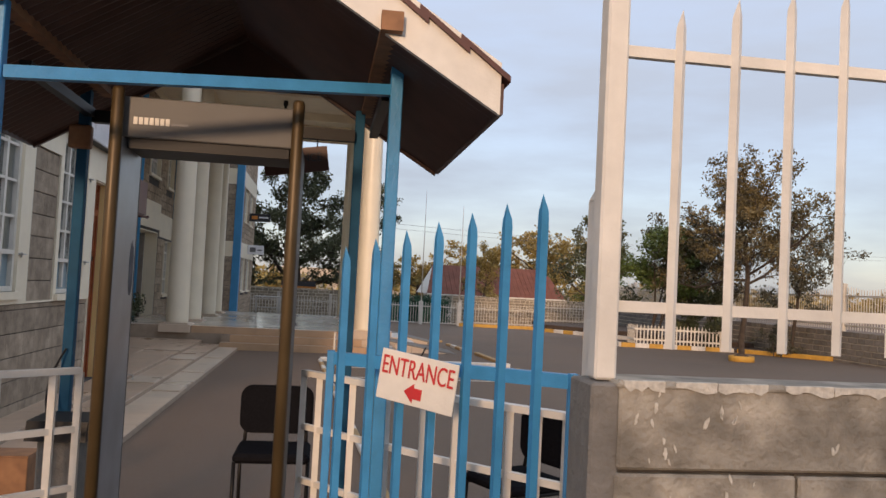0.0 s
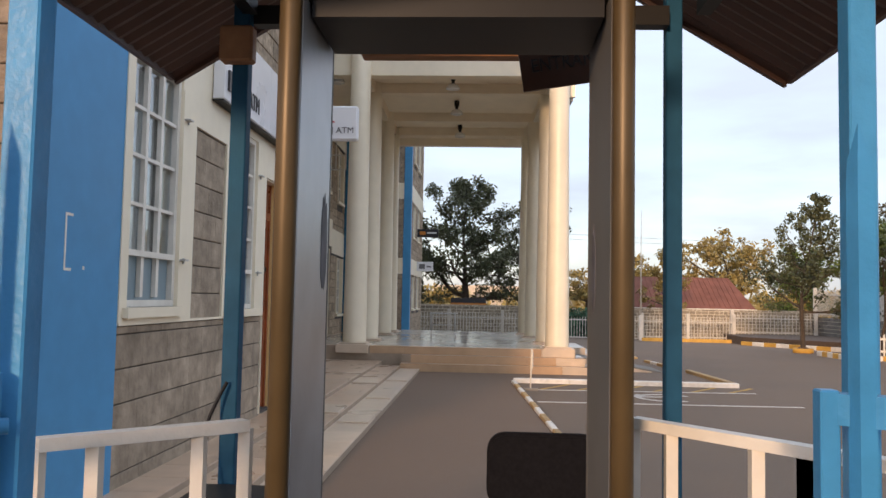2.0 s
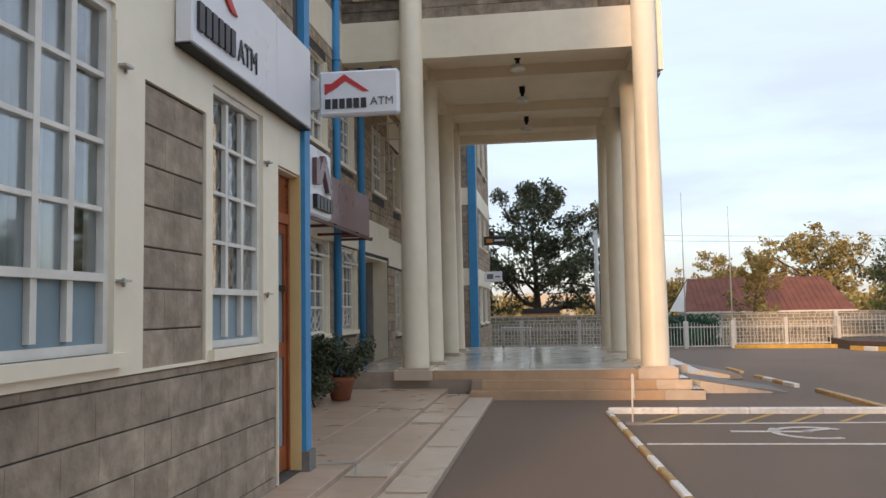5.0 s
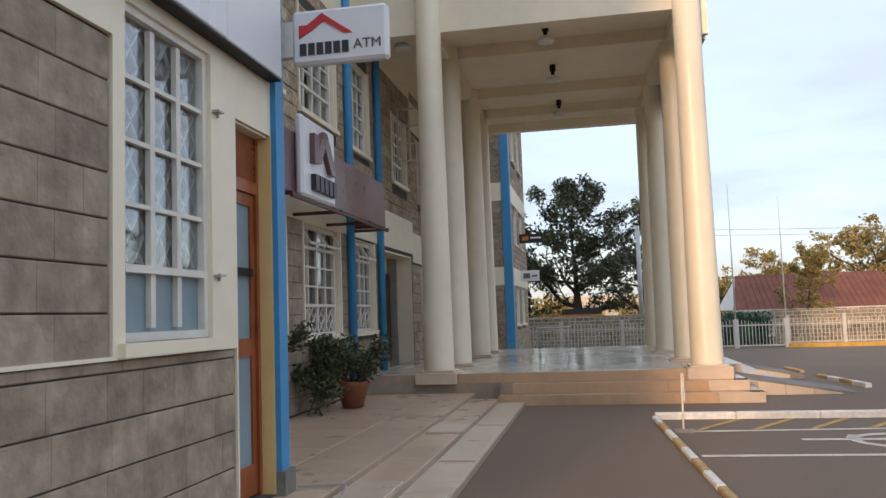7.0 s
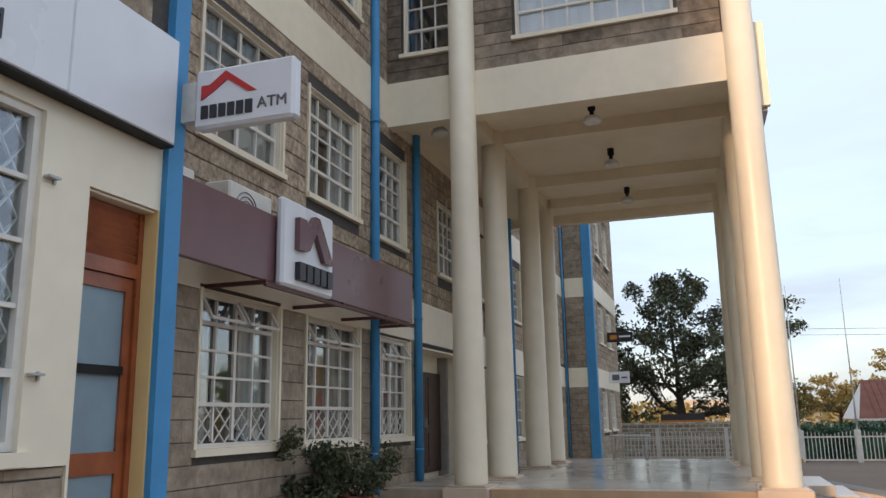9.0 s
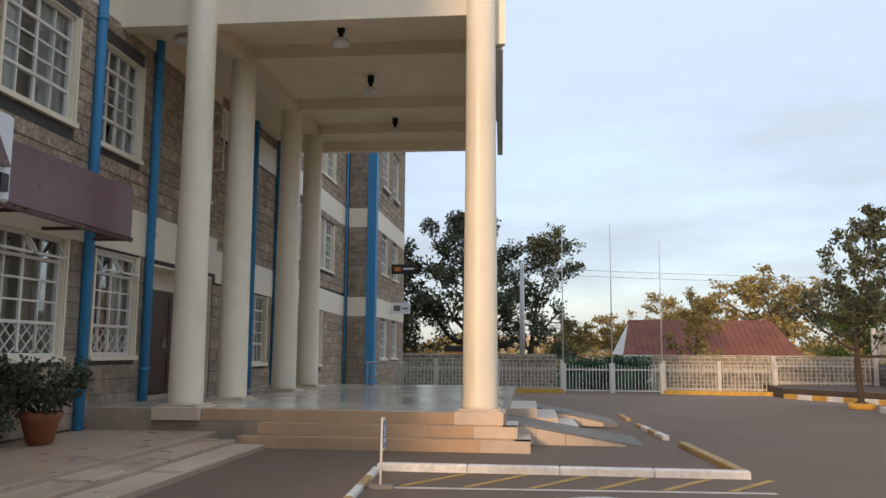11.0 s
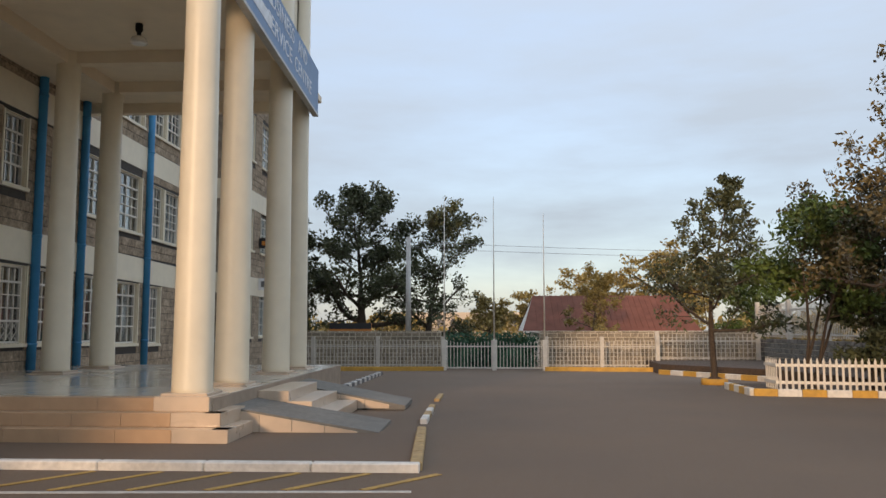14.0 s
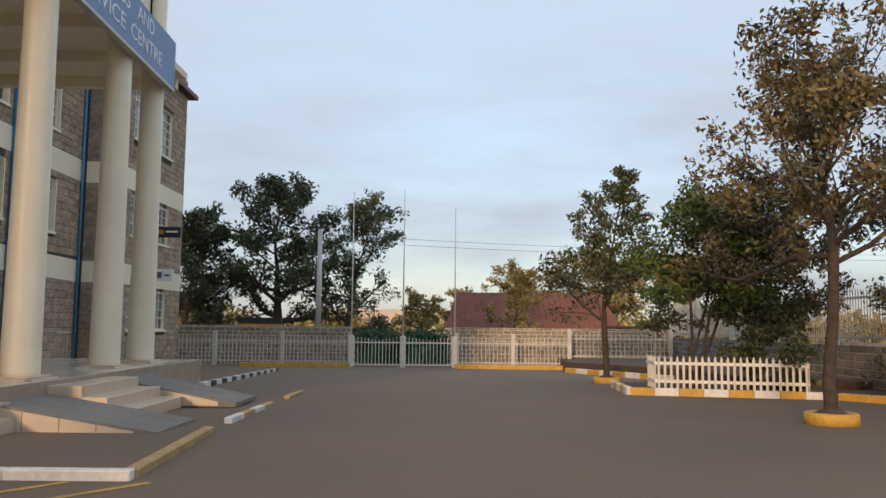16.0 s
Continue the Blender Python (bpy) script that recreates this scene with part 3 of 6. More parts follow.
for a, b, p, q in ((3.87, 3.885, 1.52, 1.84), (3.885, 3.95, 1.825, 1.84), (3.885, 3.95, 1.52, 1.535), (4.08, 4.1, 1.53, 1.55)):
    part("paint_scrape", mbox(bmesh.new(), ME, a, b, -0.025, -0.022, p, q), WHITE, annex)
part("cream_band", mbox(bmesh.new(), MS, -14, AX + 0.02, -0.02, 0.0, 3.06, 3.8), WHITE, annex)
for a, b, p, q in ((4.55, 4.66, 1.21, 3.03), (5.52, 5.8, 1.21, 2.95), (4.66, 5.52, 1.21, 1.308), (6.56, 6.66, 1.21, 2.95), (6.66, 7.55, 1.21, 1.268), (7.55, 7.88, 1.21, 2.95), (5.8, 6.56, 2.73, 2.95), (7.862, 7.88, 0.18, 1.21)):
    part("window_surround", mbox(bmesh.new(), ME, a, b, -0.03, 0.0, p, q), CREAM, annex)
part("wall_cap", mbox(bmesh.new(), ME, 4.56, 7.86, -0.03, 0.0, 1.192, 1.21), CREAM, annex)
part("door_jamb", mbox(bmesh.new(), ME, 8.452, 8.468, -0.022, 0.16, 0.18, 2.645), YJAMB, annex, "ochre painted door jamb")
part("door_soffit", mbox(bmesh.new(), ME, 7.885, 8.45, 0.002, 0.16, 2.628, 2.643), CREAM, annex)
part("corner_pilaster", mbox(bmesh.new(), ME, 8.472, AE, -0.06, 0.0, 0.33, 10.2), BLUE_W, annex, "blue painted corner pilaster")
part("pilaster_base", mbox(bmesh.new(), ME, 8.46, AE + 0.03, -0.09, 0.0, 0.1, 0.33), CONC, annex, "bare concrete foot of the pilaster")
for y, z in ((5.53, 1.65), (5.53, 2.72), (7.56, 1.62), (7.56, 2.6)):
    bm = box(bmesh.new(), AX + 0.03, AX + 0.075, y, y + 0.075, z, z + 0.012)
    box(bm, AX + 0.03, AX + 0.042, y + 0.06, y + 0.075, z - 0.022, z + 0.022)
    part("window_stay", bm, GALV, annex, "steel window stay on a wall bracket")
window("E", AX, 4.66, 5.52, 1.31, 3.03, 3, 4, "white steel casement window with pale curtains in a cream surround", low=0.36, curtain=(CURT, [(0, 1)]), inset=0.03, frost=0.36)
window("E", AX, 6.66, 7.55, 1.27, 2.95, 3, 4, "white steel casement window with diamond grille and frosted lower panes", low=0.36, lattice="full", inset=0.03, frost=0.36)
rooms = thing("room", (-5, 6, 0), "plain dim room behind the windows", "room", kind="structure")
part("room_floor", bx(-13.7, AX - 0.28, AF + 0.3, AE - 0.26, 0.15, 0.18), ROOM, rooms)
part("room_ceiling", bx(-13.7, AX - 0.28, AF + 0.3, AE - 0.26, 3.4, 3.43), ROOM, rooms)
part("room_wall", bx(-7.0, -6.9, AF + 0.3, AE - 0.26, 0.18, 3.4), ROOM, rooms)

dr = thing("door_1", (AX, 8.17, 0.18), "varnished red wooden door with frosted glass panels, closed", "door", kind="structure")
bm = bmesh.new()
for a, b, p, q in ((7.94, 8.0, 0.2, 2.22), (8.35, 8.41, 0.2, 2.22), (8.0, 8.35, 0.2, 0.4), (8.0, 8.35, 1.12, 1.24), (8.0, 8.35, 2.14, 2.22)):
    mbox(bm, ME, a, b, 0.09, 0.13, p, q)
part("door_leaf", bm, DOORW, dr)
part("pane", mbox(bmesh.new(), ME, 8.0, 8.35, 0.105, 0.115, 0.4, 1.12), FROST, dr)
part("pane", mbox(bmesh.new(), ME, 8.0, 8.35, 0.105, 0.115, 1.24, 2.14), FROST, dr)
part("push_bar", mbox(bmesh.new(), ME, 8.0, 8.35, 0.075, 0.09, 1.66, 1.71), BLACKM, dr)
bm = bmesh.new()
for a, b, p, q in ((7.885, 7.938, 0.18, 2.62), (8.412, 8.45, 0.18, 2.62), (7.938, 8.412, 2.225, 2.31)):
    mbox(bm, ME, a, b, 0.07, 0.145, p, q)
part("door_frame", bm, DOORW, dr)
for k in range(7):
    bm = mbox(bmesh.new(), ME, 7.94, 8.41, 0.085, 0.1, 2.315 + k * 0.044, 2.36 + k * 0.044)
    bmesh.ops.rotate(bm, cent=ME(8.17, 0.09, 2.335 + k * 0.044), matrix=Matrix.Rotation(radians(22), 3, "Y"), verts=bm.verts)
    part("louvre_slat", bm, DOORW, dr)

# sign boards of the bank
sb = thing("sign_board", (AX, 7.2, 3.05), "long white sign board with dark lettering above the door", "sign")
part("panel", bx(AX + 0.025, AX + 0.13, 6.14, 7.575, 3.04, 3.72, 0.008), WHITE_B, sb)
part("panel", bx(AX + 0.025, AX + 0.126, 7.581, 8.44, 3.04, 3.72, 0.008), WHITE_B, sb)
part("bottom_tray", bx(AX + 0.025, AX + 0.12, 6.14, 8.44, 3.025, 3.038), BLACKM, sb)
mE = lambda x, y, z: Matrix.Translation((x, y, z)) @ pose(0, 0, 0, 90, 0, 90)
words("lettering", "ATM", 0.22, mE(AX + 0.137, 6.98, 3.2), SIGNBLK, sb, width=0.34)
for k in range(6):
    part("letter_block", bx(AX + 0.13, AX + 0.15, 6.2 + k * 0.094, 6.268 + k * 0.094, 3.13, 3.3), SIGNBLK, sb)
bm = poly(bmesh.new(), [(AX + 0.132, y, z) for y, z in ((6.2, 3.37), (6.2, 3.52), (6.27, 3.52), (6.45, 3.64), (6.78, 3.41), (6.68, 3.41), (6.46, 3.55), (6.3, 3.44))], (0.015, 0, 0))
part("emblem", bm, SIGNRED, sb)
hs = thing("hanging_sign", (-2.4, 8.5, 3.15), "white box sign with red roof emblem on a blue pilaster", "sign")
part("box", bx(-2.69, -1.985, 8.56, 8.66, 3.175, 3.57, 0.02), WHITE_B, hs)
part("bracket", bx(-2.8, -2.69, 8.57, 8.65, 3.24, 3.5), WHITE, hs)
mS = lambda x, y, z: Matrix.Translation((x, y, z)) @ pose(0, 0, 0, 90, 0, 0)
words("lettering", "ATM", 0.1, mS(-2.13, 8.556, 3.285), SIGNGREY, hs, width=0.2)
for k in range(6):
    part("letter_block", bx(-2.63 + k * 0.063, -2.583 + k * 0.063, 8.548, 8.56, 3.235, 3.32), SIGNBLK, hs)
part("emblem", poly(bmesh.new(), [(x, 8.559, z) for x, z in ((-2.635, 3.36), (-2.635, 3.455), (-2.575, 3.455), (-2.46, 3.535), (-2.24, 3.375), (-2.3, 3.375), (-2.45, 3.475), (-2.545, 3.41))], (0, -0.008, 0)), SIGNRED, hs)

stop = thing("door_stop", (-2.45, 8.75, 0.165), "bent thin steel bar lying on the tiles by the door", "door stop")
part("bar", sweep(bmesh.new(), [(-2.77, 8.72, 0.18), (-2.6, 8.75, 0.182), (-2.46, 8.78, 0.182), (-2.42, 8.72, 0.18), (-2.34, 8.34, 0.178)], 0.008), GALV, stop)

# ---- three-storey main building ----
BX = -4.4
MB = mapped("E", BX)
BEND = 30.8
main = thing("wall_main", (BX, 9, 0), "grey stone three-storey facade with cream bands", "wall", kind="structure")
gw = [(11.12, 12.6, 1.15, 2.68), (13.25, 14.77, 1.13, 2.66), (15.49, 16.7, 1.14, 2.62), (20.55, 21.4, 0.95, 2.42), (21.85, 22.9, 0.94, 2.42), (23.6, 24.75, 0.92, 2.4), (25.1, 26.45, 0.86, 2.36), (26.98, 27.87, 0.83, 2.34)]
fw = [(10.95, 12.55, 4.24, 5.72), (13.22, 14.72, 4.19, 5.64), (15.36, 16.55, 4.12, 5.6), (18.2, 19.35, 4.0, 5.36), (20.45, 21.22, 3.9, 5.26), (23.5, 24.65, 3.76, 5.12), (25.08, 26.45, 3.64, 5.08), (26.95, 27.9, 3.61, 5.04), (28.0, 29.1, 3.6, 5.02)]
sw2 = [(10.95, 12.55, 7.35, 8.8), (13.22, 14.72, 7.3, 8.75), (25.08, 26.45, 6.4, 7.85), (26.95, 27.9, 6.4, 7.85), (28.0, 29.1, 6.4, 7.85)]
recess = (17.12, 19.65, 0.18, 2.59)
holes_m = gw + fw + [recess] + sw2
part("wall_core", pierced(MB, AE, BEND, -0.3, 10.2, 0.0, 0.3, holes_m), MORTAR, main)
keep(main)
hm = [(a - 0.04, b + 0.04, p - 0.07, q + 0.04) for a, b, p, q in holes_m]
MID = 19.8
stones("E", BX, main, AE, 17.12, 0.18, 2.66, holes=hm, single=True)
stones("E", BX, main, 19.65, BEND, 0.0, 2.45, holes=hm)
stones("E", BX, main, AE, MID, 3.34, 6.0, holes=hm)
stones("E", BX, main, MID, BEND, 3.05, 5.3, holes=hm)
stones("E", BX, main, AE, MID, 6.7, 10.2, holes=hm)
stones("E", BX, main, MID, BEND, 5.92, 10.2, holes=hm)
part("cream_band", pierced(MB, AE, MID, 2.66, 3.34, -0.022, 0.0, [(a - 0.04, b + 0.04, 2.0, q + 0.04) for a, b, p, q in gw[:1]]), CREAM, main)
part("cream_band", mbox(bmesh.new(), MB, AE, MID, -0.022, 0.0, 6.0, 6.7), CREAM, main)
# the far bands step down with the falling yard
for p0, p1, q0, q1 in ((2.5, 2.33, 3.12, 2.95), (5.36, 5.25, 5.98, 5.88)):
    part("cream_band", poly(bmesh.new(), [(BX, MID, p0), (BX, BEND, p1), (BX, BEND, q1), (BX, MID, q0)], (0.022, 0, 0)), CREAM, main)
for a, b, p, q in gw:
    surround(MB, main, a, b, p, q, 0.04, -0.035, 0.0)
for a, b, p, q in fw + sw2:
    surround(MB, main, a, b, p, q, 0.05, -0.035, 0.0)
for i, (a, b, zs, zt) in enumerate(gw):
    lab = "white steel window with open top vents and grille" if i < 3 else "white steel window beside the portico"
    window("E", BX, a, b, zs, zt, 4, 3, lab, top=0.32, low=0.42, lattice="low" if i < 4 else False, curtain=(CURTAIN_R if i % 2 else CURT, [(0, 0.3), (0.7, 1)] if i % 2 == 0 else [(0, 0.45), (0.8, 1)]))
    if i < 3:
        wv = bpy.data.objects["window_%d" % COUNT["window"]]
        for k in (0, 1):
            u = a + (b - a) * (0.27 + 0.46 * k)
            bm = bmesh.new()
            hw = (b - a) * 0.2
            for p0, p1 in (((u - hw, 0.06, zt - 0.06), (u + hw, 0.06, zt - 0.06)), ((u - hw, -0.07, zt - 0.28), (u + hw, -0.07, zt - 0.28)), ((u - hw, 0.06, zt - 0.06), (u - hw, -0.07, zt - 0.28)), ((u + hw, 0.06, zt - 0.06), (u + hw, -0.07, zt - 0.28))):
                bar(bm, MB(*p0), MB(*p1), 0.03, 0.03)
            part("top_vent", bm, WHITE, wv)
for a, b, zs, zt in fw:
    window("E", BX, a, b, zs, zt, 4, 3, "white steel first-floor window in grey stone wall", top=0.34, low=0.4, curtain=(CURT, [(0, 0.35), (0.65, 1)]))
    if a == 18.2:
        wv = bpy.data.objects["window_%d" % COUNT["window"]]
        bm = bmesh.new()
        for d in (0.03, 0.27, 0.51):
            bar(bm, (BX + d, a + 0.5, 4.45), (BX + d, a + 0.5, 5.5), 0.025, 0.025)
        for z in (4.45, 4.8, 5.15, 5.5):
            bar(bm, (BX + 0.03, a + 0.5, z), (BX + 0.51, a + 0.5, z), 0.025, 0.025)
        part("open_casement", bm, WHITE, wv, "white steel casement standing open")
for a, b, zs, zt in sw2:
    window("E", BX, a, b, zs, zt, 4, 3, "white steel second-floor window in grey stone wall", top=0.34, low=0.4)
rb = thing("room", (-6, 18, 0), "plain dim rooms behind the facade", "room", kind="structure")
for z in (0.0, 3.0, 6.2):
    part("room_floor", bx(-9.5, BX - 0.3, AE + 0.02, BEND, z + 0.12, z + 0.16), ROOM, rb)
part("room_wall", bx(-9.6, -9.5, AE + 0.02, BEND, 0, 10.2), ROOM, rb)
for y in (12.92, 15.1, 19.6, 23.2, 26.7):
    part("partition", bx(-9.5, BX - 0.31, y - 0.05, y + 0.05, 0.16, 10.2), ROOM, rb)
tagged(part("roof_slab", bx(-14, BX + 0.25, AF, BEND + 6, 10.2, 10.4), CONC), "flat concrete roof of the stone building", "roof", kind="structure")

# doorway under the portico
bm = bmesh.new()
mbox(bm, MB, 17.12, 19.65, 0.5, 0.6, 0.18, 2.59)
mbox(bm, MB, 17.122, 17.14, -0.004, 0.5, 0.18, 2.59)
mbox(bm, MB, 19.63, 19.648, -0.004, 0.5, 0.18, 2.59)
mbox(bm, MB, 17.14, 19.63, -0.004, 0.5, 2.56, 2.588)
tagged(part("wall_porch", bm, CREAM), "cream plastered entrance recess", "wall", kind="structure")
d2 = thing("door_2", MB(18.7, 0.5, 0.45), "dark brown wooden double door in the recess", "door", kind="structure")
for p, q in ((17.85, 18.72), (18.73, 19.6)):
    part("door_leaf", mbox(bmesh.new(), MB, p, q, 0.45, 0.497, 0.45, 2.25), DOORD, d2)
    for a, b in ((0.55, 1.15), (1.3, 2.15)):
        part("door_panel", mbox(bmesh.new(), MB, p + 0.12, q - 0.12, 0.437, 0.45, a, b), DOORD, d2)
part("door_handle", mbox(bmesh.new(), MB, 18.64, 18.67, 0.4, 0.45, 1.25, 1.42), GALV, d2)

# blue downpipes
for y in (15.2, 16.97, 21.6, 23.35, 26.82, 30.6):
    dp = thing("downpipe", (BX + 0.08, y, 0.1), "blue painted rain pipe fixed to the stone wall", "pipe", "downpipes")
    part("pipe", tube(bmesh.new(), (BX + 0.07, y, 0.15), (BX + 0.07, y, 10.1), 0.07 if y < 20 else 0.09 if y < 30 else 0.035, seg=12), BLUE_W, dp)
    for z in (0.9, 3.0, 5.8, 8.4):
        part("clip", tube(bmesh.new(), (BX + 0.07, y, z), (BX + 0.07, y, z + 0.05), 0.08 if y < 20 else 0.1 if y < 30 else 0.045, seg=12), BLUE_W, dp)

# maroon fascia board on brackets
fb = thing("fascia_board", (BX + 0.3, 12, 2.75), "blank maroon sign board on steel brackets", "sign")
part("board", bx(-3.86, -3.8, 9.2, 15.32, 2.74, 3.42, 0.006), MAROON, fb)
part("return_end", bx(-4.35, -3.86, 15.26, 15.32, 2.74, 3.42), MAROON, fb)
for y in (9.8, 11.2, 12.9, 14.2, 15.2):
    bm = bmesh.new()
    bar(bm, (BX, y, 2.7), (-3.72, y, 2.7), 0.04, 0.04)
    bar(bm, (BX, y, 3.14), (-3.86, y, 2.75), 0.03, 0.03)
    part("bracket", bm, BRACK, fb)
part("rail", bar(bmesh.new(), (-3.74, 11.2, 2.68), (-3.74, 15.2, 2.68), 0.035, 0.035), BRACK, fb)
lp = thing("logo_panel", (-3.75, 12.4, 2.75), "white square panel with dark shapes on the maroon board", "sign")
part("panel", bx(-3.795, -3.7, 11.45, 12.57, 2.71, 3.62, 0.03), WHITE_B, lp)
X = -3.698
part("emblem", poly(bmesh.new(), [(X, y, z) for y, z in ((11.68, 3.1), (11.68, 3.44), (11.84, 3.44), (11.84, 3.3), (12.02, 3.52), (12.12, 3.52), (12.46, 3.06), (12.26, 3.06), (12.05, 3.34), (11.9, 3.12))], (0.06, 0, 0)), MAROON, lp, "raised maroon roof-like emblem")
for k in range(5):
    part("letter_block", bx(X, X + 0.06, 11.7 + k * 0.155, 11.82 + k * 0.155, 2.8, 2.98), SIGNBLK, lp)

# air conditioners
for y, z in ((10.1, 3.12), (11.45, 3.2)):
    ac = thing("air_conditioner", (BX + 0.2, y, z), "white outdoor air-conditioning unit on the stone wall", "air conditioner", "air conditioners")
    part("casing", bx(BX + 0.03, BX + 0.33, y - 0.4, y + 0.4, z, z + 0.52, 0.02), WHITE, ac)
    bm = bmesh.new()
    for k in range(4):
        r = 0.06 + 0.045 * k
        for i in range(20):
            w0, w1 = 2 * math.pi * i / 20, 2 * math.pi * (i + 1) / 20
            tube(bm, (BX + 0.335, y - 0.1 + r * math.cos(w0), z + 0.26 + r * math.sin(w0)), (BX + 0.335, y - 0.1 + r * math.cos(w1), z + 0.26 + r * math.sin(w1)), 0.006, seg=4, caps=False)
    part("fan_grille", bm, SIGNGREY, ac)
    for yy in (y - 0.3, y + 0.3):
        part("bracket", bar(bmesh.new(), (BX, yy, z - 0.02), (BX + 0.34, yy, z - 0.02), 0.04, 0.04), BRACK, ac)

# ---- end block beyond the portico ----
FX = -3.43
endb = thing("wall_end_block", (FX, BEND, 0), "grey stone end block with a blue corner and cream bands", "wall", kind="structure")
part("wall_core", bx(-9, FX - 0.3, BEND, BEND + 0.3, -0.4, 10.2), MORTAR, endb)
ME2 = mapped("E", FX)
holes_e = [(32.0, 33.3, z, z + 1.6) for z in (0.95, 3.85, 6.9)] + [(34.2, 35.5, z, z + 1.6) for z in (0.95, 3.85, 6.9)]
part("wall_core", pierced(ME2, BEND, 37.0, -0.4, 10.2, 0.0, 0.3, holes_e), MORTAR, endb)
part("dark_liner", bx(FX - 0.9, FX - 0.8, BEND + 0.3, 37.0, -0.4, 10.2), ROOM, endb)
keep(endb)
for p, q in ((-0.2, 2.33), (2.95, 5.25), (5.88, 10.2)):
    stones("S", BEND, endb, -4.3, FX - 0.26, p, q, single=True)
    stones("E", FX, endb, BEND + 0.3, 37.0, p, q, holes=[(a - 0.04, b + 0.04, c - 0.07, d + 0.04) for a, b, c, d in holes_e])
for p, q in ((2.33, 2.95), (5.25, 5.88)):
    part("cream_band", bx(-4.3, FX - 0.25, BEND - 0.022, BEND, p, q), CREAM, endb)
    part("cream_band", bx(FX, FX + 0.022, BEND + 0.3, 37.0, p, q), CREAM, endb)
part("blue_corner", bx(FX - 0.25, FX + 0.04, BEND - 0.04, BEND + 0.3, -0.2, 10.2), BLUE_W, endb, "blue painted corner pilaster")
for a, b, p, q in holes_e:
    window("E", FX, a, b, p, q, 3, 3, "white steel window of the end block", top=0.35, low=0.4, curtain=(CURT, [(0, 1)]))
part("eaves", bx(-9, FX + 0.3, BEND - 0.3, 37.4, 9.6, 9.75), BRACK, endb)
for nm, x0, x1, z0, z1, col in (("hanging_sign", -3.4, -2.5, 4.0, 4.35, SIGNBLK), ("hanging_sign", -3.4, -2.7, 2.55, 2.95, WHITE_B)):
    s = thing(nm, ((x0 + x1) / 2, 34.0, z0), "dark box sign with orange mark on the end block" if col == SIGNBLK else "small white box sign on the end block", "sign")
    part("box", bx(x0, x1, 33.95, 34.05, z0, z1, 0.01), col, s)
    part("mark", bx(x0 + 0.1, x0 + 0.35, 33.935, 33.948, z0 + 0.1, z1 - 0.1), ORANGE if col == SIGNBLK else SIGNGREY, s)
    part("mark", bx(x0 + 0.42, x1 - 0.08, 33.935, 33.948, z0 + 0.16, z0 + 0.22), WHITE_B if col == SIGNBLK else SIGNGREY, s)

# ---- portico ----
PY0, PY1, PXL, PXR = 15.72, 21.6, -3.08, 0.97
LCOL = [(-3.1, 15.73), (-3.07, 17.38), (-3.11, 20.24), (-3.17, 22.1)]
RCOL = [(0.94, 15.76), (0.86, 17.5), (0.76, 20.3), (0.67, 22.1)]
PZ, PC = 0.45, 5.97
ceil = tagged(part("ceiling", bx(BX, PXR + 0.05, 15.95, 22.0, PC + 0.22, PC + 0.35), SOFFIT), "cream painted concrete ceiling of the portico", "ceiling", kind="structure")
tagged(part("ceiling", bx(BX, 0.8, 22.0, 23.7, PC + 0.22, PC + 0.35), SOFFIT), "cream painted concrete ceiling of the portico", "ceiling", kind="structure")
tagged(part("beam", bx(BX, 0.62, 23.5, 23.7, PC, PC + 0.22), SOFFIT), "cream ceiling beam at the portico end", "beam", "portico beams", "structure")
for y in (17.4, 20.25, 22.05):
    tagged(part("beam", bx(PXL + 0.1, PXR - 0.1, y - 0.1, y + 0.1, PC, PC + 0.22), SOFFIT), "cream ceiling beam between the columns", "beam", "portico beams", "structure")
for (xa, ya), (xb, yb) in ((LCOL[0], LCOL[-1]), (RCOL[0], RCOL[-1])):
    tagged(part("beam", bar(bmesh.new(), (xa, 15.95, PC + 0.1), (xb, yb + 0.3, PC + 0.1), 0.22, 0.24), SOFFIT), "cream edge beam over the columns", "beam", "portico beams", "structure")
up = thing("wall_portico", (-1, 15.9, PC), "upper storey over the portico, stone with a cream band", "wall", kind="structure")
MP = mapped("S", 15.83)
holes_p = [(-2.25, 0.1, 7.15, 8.8), (-4.1, -3.3, 7.15, 8.8)]
part("wall_core", pierced(MP, BX, PXR + 0.05, PC, 10.2, 0.0, 0.25, holes_p), MORTAR, up)
part("side_wall", bx(PXR - 0.55, PXR - 0.3, 16.08, 22.0, PC + 0.35, 10.2), CREAM, up)
part("rear_wall", bx(BX, PXR - 0.3, 21.8, 22.0, PC + 0.35, 10.2), CREAM, up)
part("top_slab", bx(BX, PXR + 0.3, 15.7, 22.1, 10.2, 10.4), CONC, up)
keep(up)
part("band_soffit", bx(BX, PXR + 0.05, 15.832, 16.09, PC - 0.018, PC - 0.003), SOFFIT, up)
part("cream_band", mbox(bmesh.new(), MP, BX, PXR + 0.1, -0.03, 0.0, PC - 0.02, 6.68), CREAM, up)
stones("S", 15.83, up, PXL + 0.15, PXR - 0.25, 6.68, 10.2, material=STONE_B, single=True, holes=[(a - 0.05, b + 0.05, p - 0.07, q + 0.05) for a, b, p, q in holes_p])
stones("S", 15.83, up, BX, PXL - 0.15, 6.68, 10.2, material=STONE_B, holes=[(a - 0.05, b + 0.05, p - 0.07, q + 0.05) for a, b, p, q in holes_p])
window("S", 15.83, -2.25, 0.1, 7.15, 8.8, 6, 3, "wide white steel window over the portico", low=0.42, curtain=(CURT, [(0, 1)]))
